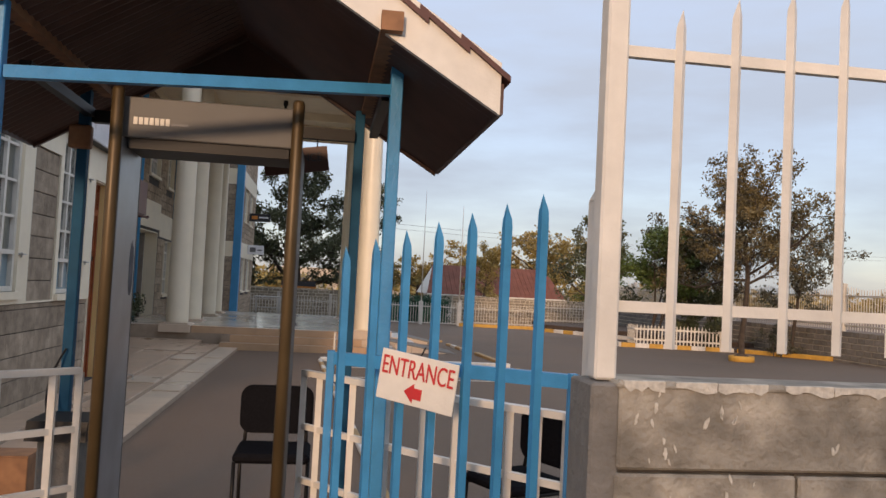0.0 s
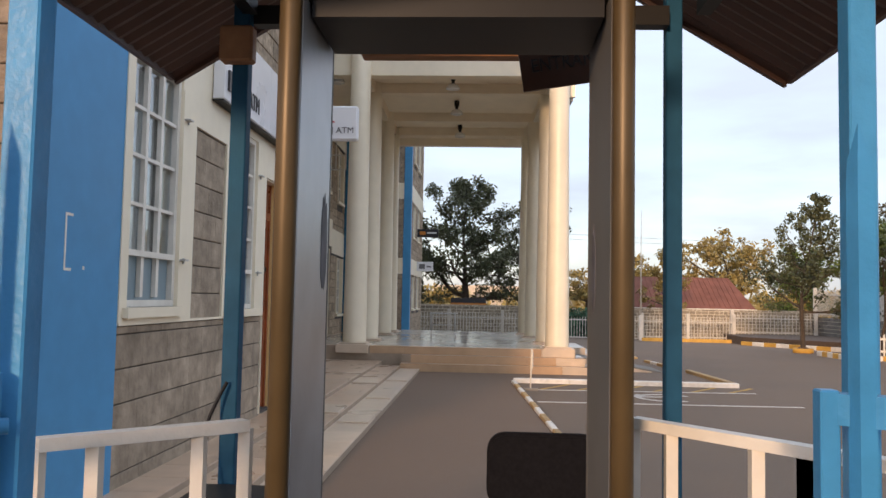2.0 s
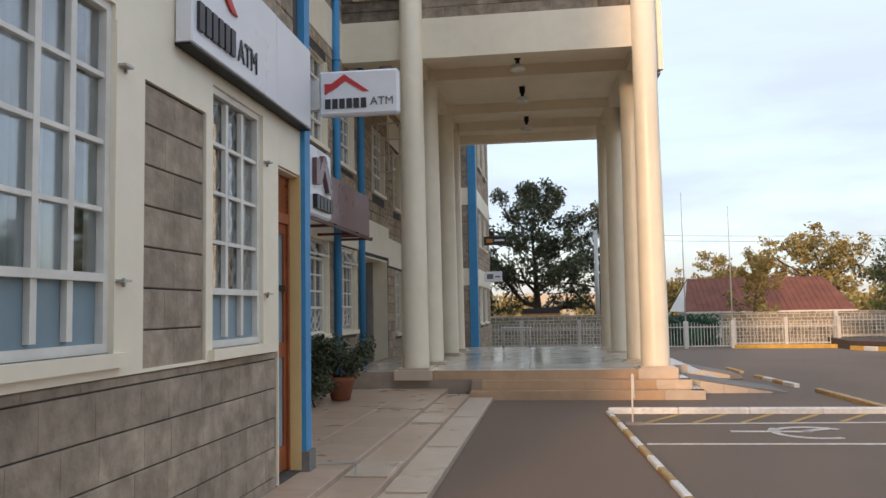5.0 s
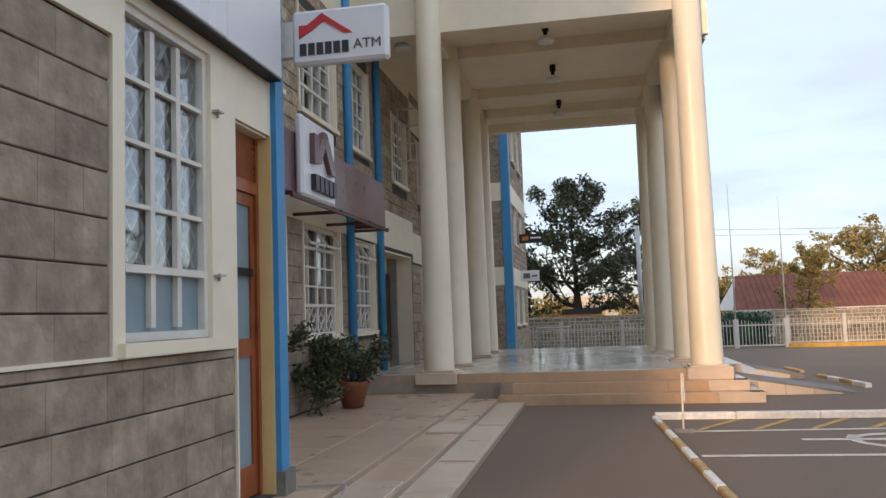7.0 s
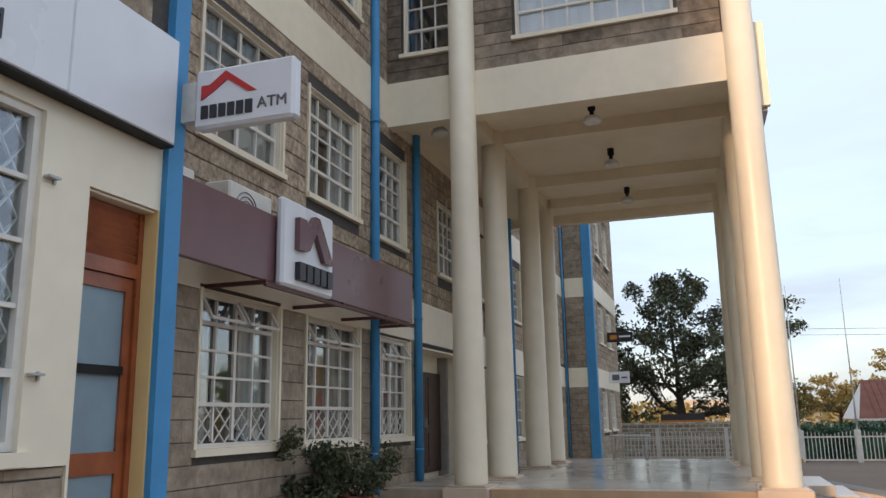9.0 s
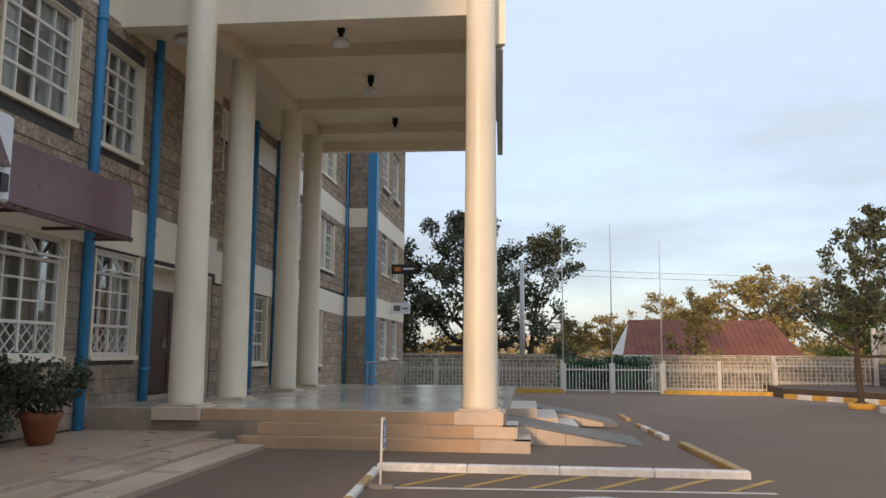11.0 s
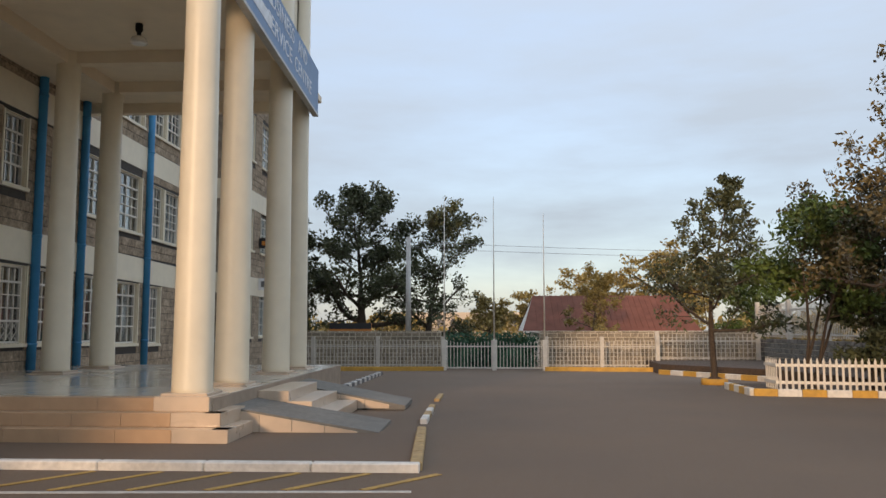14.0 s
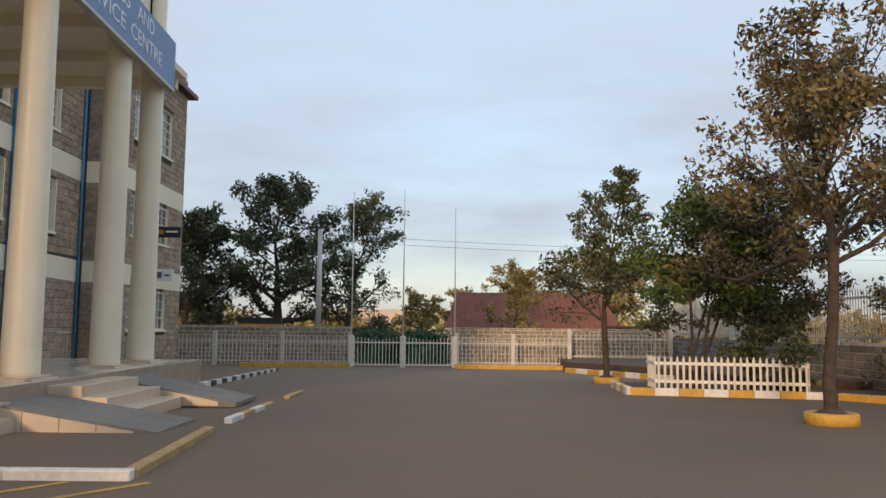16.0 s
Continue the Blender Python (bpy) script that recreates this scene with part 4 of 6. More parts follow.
window("S", 15.83, -4.1, -3.3, 7.15, 8.8, 3, 3, "white steel window over the portico", low=0.42)


def column(x, y, first):
    c = thing("column", (x, y, PZ if not first else 0.3), "round cream painted portico column on a square plinth", "column", "portico columns")
    part("shaft", lathe(bmesh.new(), [(0.24, 0.0), (0.235, 0.1), (0.205, 4.2), (0.2, 9.6)], (x, y, PZ), 32), CREAM_C, c)
    part("plinth", bx(x - 0.32, x + 0.32, y - 0.34, y + 0.34, 0.3 if first else 0.44, PZ + 0.02, 0.006), TILE_L, c)
    part("plinth_step", bx(x - 0.27, x + 0.27, y - 0.27, y + 0.27, PZ + 0.02, PZ + 0.05, 0.004), TILE_L, c)
    return c


for row in (LCOL, RCOL):
    for i, (x, y) in enumerate(row):
        column(x, y, i == 0)

# portico floor with its three steps
fl = thing("floor", (-1, 18, 0), "polished pale tile floor of the portico", "floor", kind="structure")
part("slab", bx(BX, 1.28, 15.5, 23.8, 0.0, PZ - 0.012), GROUT, fl)
part("slab_apron", bx(BX, FX + 0.6, 23.8, BEND, -0.3, 0.12), TILE, fl)
keep(fl)
st = thing("portico_steps", (-0.2, 15.2, 0), "orange-beige tiled entrance steps of the portico", "steps", kind="structure")
for k, (y0, xr, z) in enumerate(((15.04, 1.6, 0.15), (15.27, 1.44, 0.3), (15.5, 1.28, 0.45))):
    part("step_core", bx(-2.1 if k < 2 else -3.4, xr - 0.006, y0 + 0.006, 15.55 + 0.1 * k, z - 0.15, z - 0.008), GROUT, st)
for k, (y0, xr, z) in enumerate(((15.04, 1.6, 0.15), (15.27, 1.44, 0.3), (15.5, 1.28, 0.45))):
    xl = -2.1 + 0.18 * k if k < 2 else -2.75
    n = 6
    for i in range(n):
        a, b = xl + (xr - xl) * i / n, xl + (xr - xl) * (i + 1) / n
        part("step_tile", bx(a + 0.001, b - 0.001, y0 - 0.004, y0 + 0.01, z - 0.148, z, 0.003), TILE_O if i < n - 1 else TILE_L, st)
        part("step_tile", bx(a + 0.001, b - 0.001, y0 + 0.012, y0 + 0.236, z - 0.01, z, 0.003), TILE_O, st)
for k, (y0, xr, z) in enumerate(((15.04, 1.6, 0.15), (15.27, 1.44, 0.3))):
    part("side_tile", bx(xr - 0.2, xr, y0 + 0.02, 16.2, z - 0.15, z, 0.003), TILE_L, st)

# terrace of tiles along the buildings, with two low steps to the asphalt
tr = thing("pavement_terrace", (-2.5, 9, 0), "beige tiled terrace with low steps along the building", "pavement", kind="structure")
part("bed", bx(BX + 0.002, -2.5, AE, 15.45, -0.05, 0.152), GROUT, tr)
part("bed", bx(AX, -2.5, 2.6, AE, -0.05, 0.152), GROUT, tr)
part("bed", bx(-2.5, -2.1, 3.0, 15.0, -0.05, 0.102), GROUT, tr)
part("bed", bx(-2.1, -1.72, 3.4, 15.0, -0.05, 0.047), GROUT, tr)
keep(tr)
for x0, x1, y0, y1, z in ((-2.07, -1.73, 8.2, 9.0, 0.06), (-2.48, -2.11, 8.5, 9.15, 0.114), (-2.48, -2.12, 11.65, 12.2, 0.114), (-2.07, -1.74, 10.3, 11.6, 0.06), (-2.07, -1.74, 12.6, 14.6, 0.06)):
    part("loose_slab", bx(x0, x1, y0, y1, z, z + 0.018, 0.004), TILE_L, tr, "paler loose slab on the step")


def ramp(name, y0, y1, x0, x1, z, label):
    r = thing(name, (x0, y0, 0), label, "ramp", "ramps", "structure")
    part("ramp_slab", poly(bmesh.new(), [(x0, y0 + 0.02, -0.05), (x1, y0 + 0.02, -0.05), (x1, y0 + 0.02, 0.012), (x0, y0 + 0.02, z)], (0, y1 - y0, 0)), CONC, r)
    n = 4
    for i in range(n):
        a, b = x0 + (x1 - x0 - 0.25) * i / n, x0 + (x1 - x0 - 0.25) * (i + 1) / n
        za, zb = z * (1 - (a - x0) / (x1 - x0)), z * (1 - (b - x0) / (x1 - x0))
        part("side_tile", poly(bmesh.new(), [(a + 0.004, y0, -0.03), (b - 0.004, y0, -0.03), (b - 0.004, y0, zb - 0.02), (a + 0.004, y0, za - 0.02)], (0, 0.016, 0)), TILE_L, r)


ramp("ramp", 16.0, 17.3, 1.28, 3.1, 0.3, "grey concrete wheelchair ramp with pale tiled side")
ramp("ramp", 19.3, 20.6, 1.28, 3.1, 0.36, "grey concrete ramp with pale tiled side")
for k in range(3):
    tagged(part("side_step", bx(1.28, 1.7 + 0.32 * (2 - k), 17.35, 19.25, -0.05 + 0.14 * k, 0.11 + 0.14 * k, 0.006), TILE_L), "grey tiled side step between two ramps", "step", "side steps", "structure")

# ceiling lamps
for i, y in enumerate((16.55, 18.9, 21.6)):
    la = thing("ceiling_lamp", (-1.25, y, PC), "round glass lamp with dark holder under the portico ceiling", "lamp", "portico lamps")
    part("holder", lathe(bmesh.new(), [(0.06, 0), (0.06, -0.12), (0.035, -0.14), (0.035, -0.22)][::-1], (-1.25, y, PC + 0.22), 16), BLACKM, la)
    part("shade", lathe(bmesh.new(), [(0.03, 0.02), (0.11, -0.02), (0.15, -0.1), (0.1, -0.12)][::-1], (-1.25, y, PC), 20), LAMPG, la)
la = thing("ceiling_lamp", (-3.7, 16.4, PC), "round glass lamp with dark holder under the portico ceiling", "lamp", "portico lamps")
part("holder", lathe(bmesh.new(), [(0.06, 0), (0.06, -0.14)][::-1], (-3.7, 16.4, PC + 0.22), 16), BLACKM, la)
part("shade", lathe(bmesh.new(), [(0.03, 0.1), (0.11, 0.06), (0.15, -0.02), (0.1, -0.04)][::-1], (-3.7, 16.4, PC), 20), LAMPG, la)

# banner along the portico's side
bn = thing("banner", (PXR + 0.3, 19, 5.5), "blue banner board with pale lettering along the portico", "sign")
part("board", bx(PXR + 0.2, PXR + 0.26, 16.0, 22.25, 5.55, 6.45), BANNER, bn)
part("end_cap", bx(PXR + 0.12, PXR + 0.3, 15.9, 15.998, 5.55, 6.8), CREAM, bn)
part("trim", bx(PXR + 0.16, PXR + 0.27, 16.0, 22.25, 5.5, 5.55), GALV, bn)
for y, z, word, w in ((18.75, 6.22, "BUSINESS", 2.0), (20.55, 6.22, "AND", 0.85), (18.7, 5.83, "SERVICE", 1.8), (20.65, 5.83, "CENTRE", 1.6)):
    words("lettering", word, 0.36, mE(PXR + 0.262, y, z), LETTER, bn, width=w)
part("letter_block", bx(PXR + 0.26, PXR + 0.265, 16.6, 18.1, 6.1, 6.32), LETTER, bn)
part("letter_block", bx(PXR + 0.26, PXR + 0.265, 16.6, 18.1, 5.73, 5.93), LETTER, bn)
bn.matrix_basis = Matrix.Translation((PXR + 0.23, 16, 0)) @ Matrix.Rotation(radians(1.9), 4, "Z") @ Matrix.Translation((-PXR - 0.23, -16, 0)) @ bn.matrix_basis

# chair and litter on the portico
def steel_chair(name, x, y, turn, label, group=""):
    """A visitor chair: padded seat and back on a bent tube frame."""
    c = thing(name, (0, 0, 0), label, "chair", group)
    bm = box(bmesh.new(), -0.23, 0.23, -0.22, 0.22, 0.43, 0.49, 0.02)
    part("seat", bm, BLACK, c)
    bm = slab(bmesh.new(), 0.47, 0.31, 0.075, 0.19, 0.24, 0.695)
    part("backrest", bm, BLACK, c)
    for sx in (-0.22, 0.22):
        part("leg", tube(bmesh.new(), (sx, -0.22, 0), (sx, -0.2, 0.44), 0.012), BLACKM, c)
        part("leg", tube(bmesh.new(), (sx, 0.27, 0), (sx, 0.2, 0.44), 0.012), BLACKM, c)
        part("back_post", tube(bmesh.new(), (sx * 0.9, 0.2, 0.44), (sx * 0.88, 0.245, 0.66), 0.012), BLACKM, c)
        part("side_rail", tube(bmesh.new(), (sx, -0.2, 0.43), (sx, 0.2, 0.43), 0.012), BLACKM, c)
    c.matrix_basis = pose(x, y, 0, 0, 0, turn)
    return c


tb = thing("side_table", (-2.2, 24.6, 0.12), "small pale metal table on the terrace", "table")
part("tabletop", bx(-2.6, -1.8, 24.3, 24.9, 0.62, 0.65, 0.005), GALV, tb)
for x in (-2.55, -1.85):
    for y in (24.35, 24.85):
        part("leg", tube(bmesh.new(), (x, y, 0.12), (x, y, 0.62), 0.015), GALV, tb)
part("stretcher", tube(bmesh.new(), (-2.55, 24.6, 0.3), (-1.85, 24.6, 0.3), 0.012), GALV, tb)

tb.location += Vector((0.5, -1.25, 0.33))

# potted plants by the wall
def potted(x, y, seed, size, label):
    p = thing("potted_plant", (x, y, 0.18), label, "plant", "plants by the wall")
    part("pot", lathe(bmesh.new(), [(0.13 * size, 0), (0.2 * size, 0.26 * size), (0.225 * size, 0.28 * size), (0.225 * size, 0.33 * size), (0.19 * size, 0.33 * size), (0.18 * size, 0.28 * size)], (x, y, 0.18), 24), TERRA, p)
    rng = np.random.default_rng(seed)
    vs = []
    for i in range(16):
        bm = bmesh.new()
        w, l = rng.uniform(0, 6.28), rng.uniform(0.3, 0.75) * size
        e = Vector((x + math.cos(w) * l * 0.75, y + math.sin(w) * l * 0.75, 0.18 + 0.33 * size + l * rng.uniform(0.15, 0.9)))
        tube(bm, (x, y, 0.18 + 0.28 * size), e, 0.008, 0.004, 4, caps=False)
        part("stem", bm, BARK, p)
        vs.append(leaves(rng, e, 0.17 * size, 150, 0.03))
        vs.append(leaves(rng, Vector((x, y, 0.5)).lerp(e, 0.6), 0.15 * size, 80, 0.03))
    vs = np.concatenate(vs)
    me = bpy.data.meshes.new("foliage")
    me.from_pydata(vs.tolist(), [], np.arange(len(vs)).reshape(-1, 4).tolist())
    link_mesh("foliage", me, LEAF_D, p)


potted(-3.88, 13.65, 3, 1.05, "leafy dark green shrub in a terracotta pot on the terrace")
tree("shrub", (-4.1, 12.95, 0.18), 1.15, 0.36, "tall dark leafy shrub against the stone wall", LEAF_D, 41, trunk=0.012, fork=0.1, limbs=9, count=4200, leaf=0.032, crown_low=0.05, stems=3, clump=0.1)


# ---- kerbs and paint ----
def kerb_run(p0, p1, cols, w=0.13, h=0.11, n=6, label="painted concrete kerb", name="kerb"):
    """A kerb of single stones painted in turn."""
    p0, p1 = Vector(p0), Vector(p1)
    k = thing(name, p0, label, "kerb", kind="structure")
    for i in range(n):
        a, b = p0.lerp(p1, i / n + 0.0006), p0.lerp(p1, (i + 1) / n - 0.0006)
        bm = bar(bmesh.new(), a + Vector((0, 0, h / 2 - 0.02)), b + Vector((0, 0, h / 2 - 0.02)), w, h + 0.04)
        bmesh.ops.bevel(bm, geom=bm.edges[:], offset=0.012, segments=1, affect="EDGES")
        part("kerb_stone", bm, cols[i % len(cols)], k)
    return k


kerb_run((0.0, 13.5, 0), (3.78, 13.5, 0), [KERB_W], n=4, w=0.12, h=0.075, label="white painted concrete kerb of the parking bay")
kerb_run((3.74, 13.56, 0), (3.6, 16.15, 0), [KERB_F], n=4, w=0.11, h=0.07, label="yellow painted kerb")
kerb_run((3.55, 17.15, 0), (3.5, 19.9, gz(19.9)), [KERB_W, KERB_F], n=4, w=0.1, h=0.05, label="white and yellow painted kerb")
kerb_run((3.5, 21.2, gz(21.2)), (3.5, 22.7, gz(22.7)), [KERB_F], n=2, w=0.1, h=0.05, label="yellow painted kerb")
kerb_run((0.0, 13.44, 0), (0.52, 3.2, 0), [KERB_W, KERB_F], n=18, w=0.075, h=0.045, label="yellow and white painted kerb beside the footway")
kerb_run((1.2, 24.2, gz(24)), (1.0, 33, gz(33)), [KERB_W, SIGNBLK], n=18, h=0.1, label="black and white painted kerb")
kerb_run((-1.0, 36.4, gz(36.4)), (2.9, 36.75, gz(36.7)), [KERB_Y], n=4, h=0.15, label="yellow painted kerb under the fence")
kerb_run((6.66, 36.75, gz(36.7)), (10.9, 36.2, gz(36.2)), [KERB_Y], n=5, h=0.15, label="yellow painted kerb under the fence")
kerb_run((10.3, 34.1, gz(34)), (12.2, 28.6, gz(28.6)), [KERB_Y, KERB_W], n=8, h=0.15, label="yellow and white kerb of the planted bank")


def stripe(p0, p1, w, material, z=0.0):
    bm = bar(bmesh.new(), (p0[0], p0[1], z + 0.001), (p1[0], p1[1], z + 0.001), w, 0.004)
    return tagged(part("painted_line", bm, material), "worn painted parking line on asphalt", "road marking", "road markings", "structure")


stripe((0.2, 12.42), (3.78, 12.62), 0.07, LINE_W)
stripe((0.24, 10.92), (3.9, 11.02), 0.08, LINE_W)
for k in range(6):
    stripe((0.4 + 0.6 * k, 12.52 + 0.03 * k), (0.95 + 0.6 * k, 13.38), 0.07, LINE_Y)
# wheelchair sign on the ground
wm = thing("painted_symbol", (1.9, 11.8, 0), "white wheelchair symbol painted on the asphalt", "road marking", kind="structure")
bm = bmesh.new()
for i in range(14):
    w0, w1 = 0.6 + 4.6 * i / 14, 0.6 + 4.6 * (i + 1) / 14
    bar(bm, (2.2 + 0.42 * math.cos(w0), 11.75 + 0.42 * math.sin(w0), 0.002), (2.2 + 0.42 * math.cos(w1), 11.75 + 0.42 * math.sin(w1), 0.002), 0.09, 0.004)
part("wheel", bm, LINE_W, wm)
part("body", bar(bmesh.new(), (1.3, 11.82, 0.003), (2.2, 11.82, 0.003), 0.1, 0.004), LINE_W, wm)
part("seat_line", bar(bmesh.new(), (2.1, 11.82, 0.003), (2.5, 12.09, 0.003), 0.1, 0.004), LINE_W, wm)
part("arm", bar(bmesh.new(), (1.75, 11.83, 0.003), (1.85, 12.09, 0.003), 0.09, 0.004), LINE_W, wm)

# sign for the disabled on a thin post
ds = thing("parking_sign", (0.23, 12.4, 0), "small blue wheelchair sign on a thin white post", "sign")
part("post", tube(bmesh.new(), (0.23, 12.4, 0), (0.24, 12.4, 0.63), 0.012), WHITE, ds)
part("foot", bx(0.13, 0.35, 12.35, 12.45, -0.01, 0.03), CONC, ds)
part("plate", bx(0.245, 0.257, 12.32, 12.48, 0.33, 0.63, 0.003), WHITE, ds)
part("symbol_field", bx(0.257, 0.263, 12.34, 12.46, 0.36, 0.6), BANNER, ds)
part("symbol", bx(0.263, 0.267, 12.39, 12.415, 0.46, 0.56), LETTER, ds)
part("symbol", bx(0.263, 0.267, 12.37, 12.43, 0.41, 0.44), LETTER, ds)

# ---- walk-through metal detector ----
DX, DY0, DY1, HW = -0.612, 1.56, 2.04, 0.397
md = thing("metal_detector", (DX, DY0, 0), "grey walk-through metal detector with bronze round edges", "metal detector")
for s in (-1, 1):
    xi, xo = DX + s * HW, DX + s * (HW + 0.058)
    x0, x1 = min(xi, xo), max(xi, xo)
    # left panel paler and more metallic than the right
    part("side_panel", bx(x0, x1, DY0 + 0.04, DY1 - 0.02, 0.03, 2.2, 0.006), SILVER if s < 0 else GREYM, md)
    part("front_edge", lathe(bmesh.new(), [(0.029, 0), (0.029, 2.395), (0.023, 2.41)], (DX + s * (HW + 0.029), DY0 + 0.03, 0.02), 20), BRONZE, md)
    part("back_edge", bx(x0, x1, DY1 - 0.018, DY1, 0.03, 2.2, 0.004), GREYM, md)
    part("foot", bx(x0 - 0.03, x1 + 0.03, DY0 - 0.06, DY1 + 0.04, 0.0, 0.03, 0.004), GREYM, md)
part("header", bx(DX - HW - 0.04, DX + HW + 0.04, DY0 + 0.08, DY1 - 0.03, 2.2, 2.4, 0.006), GREYM, md)
part("header_soffit", bx(DX - HW + 0.01, DX + HW - 0.01, DY0 + 0.1, DY1 - 0.05, 2.15, 2.2), BLACKM, md)
for k in range(7):
    part("letter_block", bx(DX - 0.36 + 0.025 * k, DX - 0.341 + 0.025 * k, DY0 + 0.074, DY0 + 0.081, 2.265, 2.3), WHITE, md)
part("letter_block", bx(DX - 0.18, DX - 0.1, DY0 + 0.076, DY0 + 0.081, 2.267, 2.28), SIGNGREY, md)
def smear(x, y, z, w, h, seed, dx):
    """A ragged flat patch on a panel's inner face."""
    rg = random.Random(seed)
    pts = []
    for i in range(28):
        a = 2 * math.pi * i / 28
        k = rg.uniform(0.72, 1.0) if math.sin(a) > 0.3 else rg.uniform(0.9, 1.0)
        pts.append((x, y + w / 2 * math.cos(a) * k, z + h / 2 * (abs(math.sin(a)) ** 0.6) * math.copysign(1, math.sin(a)) * k))
    return poly(bmesh.new(), pts, (dx, 0, 0))


part("scuff", smear(DX - HW + 0.0006, 1.95, 1.57, 0.09, 0.3, 3, 0.0012), RUB, md, "dull scuffed patch where a sticker was")
part("scuff", smear(DX + HW - 0.0006, 1.9, 1.5, 0.08, 0.26, 5, -0.0012), RUB, md, "dull scuffed patch where a sticker was")

# ---- entrance shelter ----
sh = thing("shelter", (DX, 1.7, 0), "blue steel shelter with brown corrugated gable roof", "shelter")
# the rear pair carries the roof's shade in its darker blue
for x, y, m in ((-1.335, 0.93, BLUE), (0.27, 1.33, BLUE), (-1.42, 2.42, BLUE_SHADE), (0.15, 2.52, BLUE_SHADE)):
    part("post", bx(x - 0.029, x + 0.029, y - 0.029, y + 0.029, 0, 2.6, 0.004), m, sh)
part("front_beam", bar(bmesh.new(), (-1.31, 0.94, 2.31), (0.25, 1.33, 2.46), 0.05, 0.05), BLUE, sh)
part("back_beam", bx(-1.39, 0.12, 2.44, 2.5, 2.4, 2.47), BLACKM, sh)
for x in (-1.39, 0.23):
    part("side_beam", bx(x - 0.025, x + 0.025, 1.38, 2.4, 2.42, 2.47), BLACKM, sh)
part("junction_box", bx(-1.48, -1.36, 2.33, 2.39, 2.23, 2.36, 0.008), TIMBER, sh)
RX, RZ, EZ, EXL, EXR, RY0, RY1 = -0.58, 3.06, 2.3, -1.83, 0.67, 0.88, 2.82
for s, ex in ((-1, EXL), (1, EXR)):
    n = 26
    bm = bmesh.new()
    prev = None
    for i in range(n * 2 + 1):
        y = RY0 + (RY1 - RY0) * i / (2 * n)
        dz = 0.012 * (i % 2)
        cur = [bm.verts.new((RX, y, RZ + dz)), bm.verts.new((ex, y, EZ + dz)), bm.verts.new((ex, y, EZ + 0.02 + dz)), bm.verts.new((RX, y, RZ + 0.02 + dz))]
        if prev:
            for k in range(4):
                bm.faces.new((prev[k], cur[k], cur[(k + 1) % 4], prev[(k + 1) % 4]))
        prev = cur
    bmesh.ops.recalc_face_normals(bm, faces=bm.faces)
    part("soffit_sheet", bm, SOFF_B, sh, "brown corrugated underside")
    d = Vector((ex - RX, 0, EZ - RZ))
    for k in range(7):
        a, b = Vector((RX, 0, RZ + 0.12)) + d * (k / 7), Vector((RX, 0, RZ + 0.12)) + d * ((k + 1) / 7 + 0.03)
        part("roof_tile_course", poly(bmesh.new(), [(a.x, RY0 - 0.05, a.z + 0.05), (b.x, RY0 - 0.05, b.z + 0.02), (b.x, RY0 - 0.05, b.z + 0.045), (a.x, RY0 - 0.05, a.z + 0.075)], (0, RY1 - RY0 + 0.1, 0)), ROOFT, sh)
    for yy, tt in ((RY0 - 0.03, 0.03), (RY1, 0.03)):
        part("bargeboard", poly(bmesh.new(), [(RX, yy, RZ - 0.02), (ex, yy, EZ - 0.02), (ex, yy, EZ + 0.2), (RX, yy, RZ + 0.21)], (0, tt, 0)), WHITE if yy < 1 else SOFF_B, sh)
    part("eaves_board", bx(min(ex, ex + s * 0.02), max(ex, ex + s * 0.02), RY0, RY1, EZ - 0.01, EZ + 0.12), SOFF_B, sh)
    part("rafter_end", bx(ex - s * 0.47 - 0.045, ex - s * 0.47 + 0.045, 0.8, 2.6, EZ + 0.28, EZ + 0.36), TIMBER, sh)
part("gable_panel", poly(bmesh.new(), [(RX - 0.52, RY1 - 0.04, 2.74), (RX + 0.52, RY1 - 0.04, 2.74), (RX, RY1 - 0.04, 3.05)], (0, 0.02, 0)), SOFF_B, sh)
part("ridge_cap", bar(bmesh.new(), (RX, RY0 - 0.06, RZ + 0.2), (RX, RY1 + 0.06, RZ + 0.2), 0.16, 0.06), ROOFT, sh)
# plate hanging behind the detector
hp = thing("hanging_plate", (-0.3, 2.6, 2.3), "tilted dark plate reading entrance, hung from the back beam", "sign")
m = pose(-0.22, 2.46, 2.26, 0, -9, 0)
bm = bx(-0.19, 0.19, -0.006, 0.006, -0.075, 0.075)
bm.transform(m)
part("plate", bm, SOFF_B, hp)
words("lettering", "ENTRANCE", 0.07, m @ pose(0, -0.009, 0.01, 90, 0, 0), SIGNBLK, hp, width=0.3)
part("wire", tube(bmesh.new(), (-0.1, 2.46, 2.34), (-0.1, 2.46, 2.45), 0.004), BLACKM, hp)
lb = thing("batten", (-0.65, 2.66, 2.33), "long brown timber batten under the roof's back edge", "batten")
part("beam", bx(-1.02, -0.3, 2.62, 2.7, 2.34, 2.42, 0.006), TIMBER, lb)
part("hanger", bx(-0.66, -0.64, 2.5, 2.63, 2.42, 2.45), BLACKM, lb)

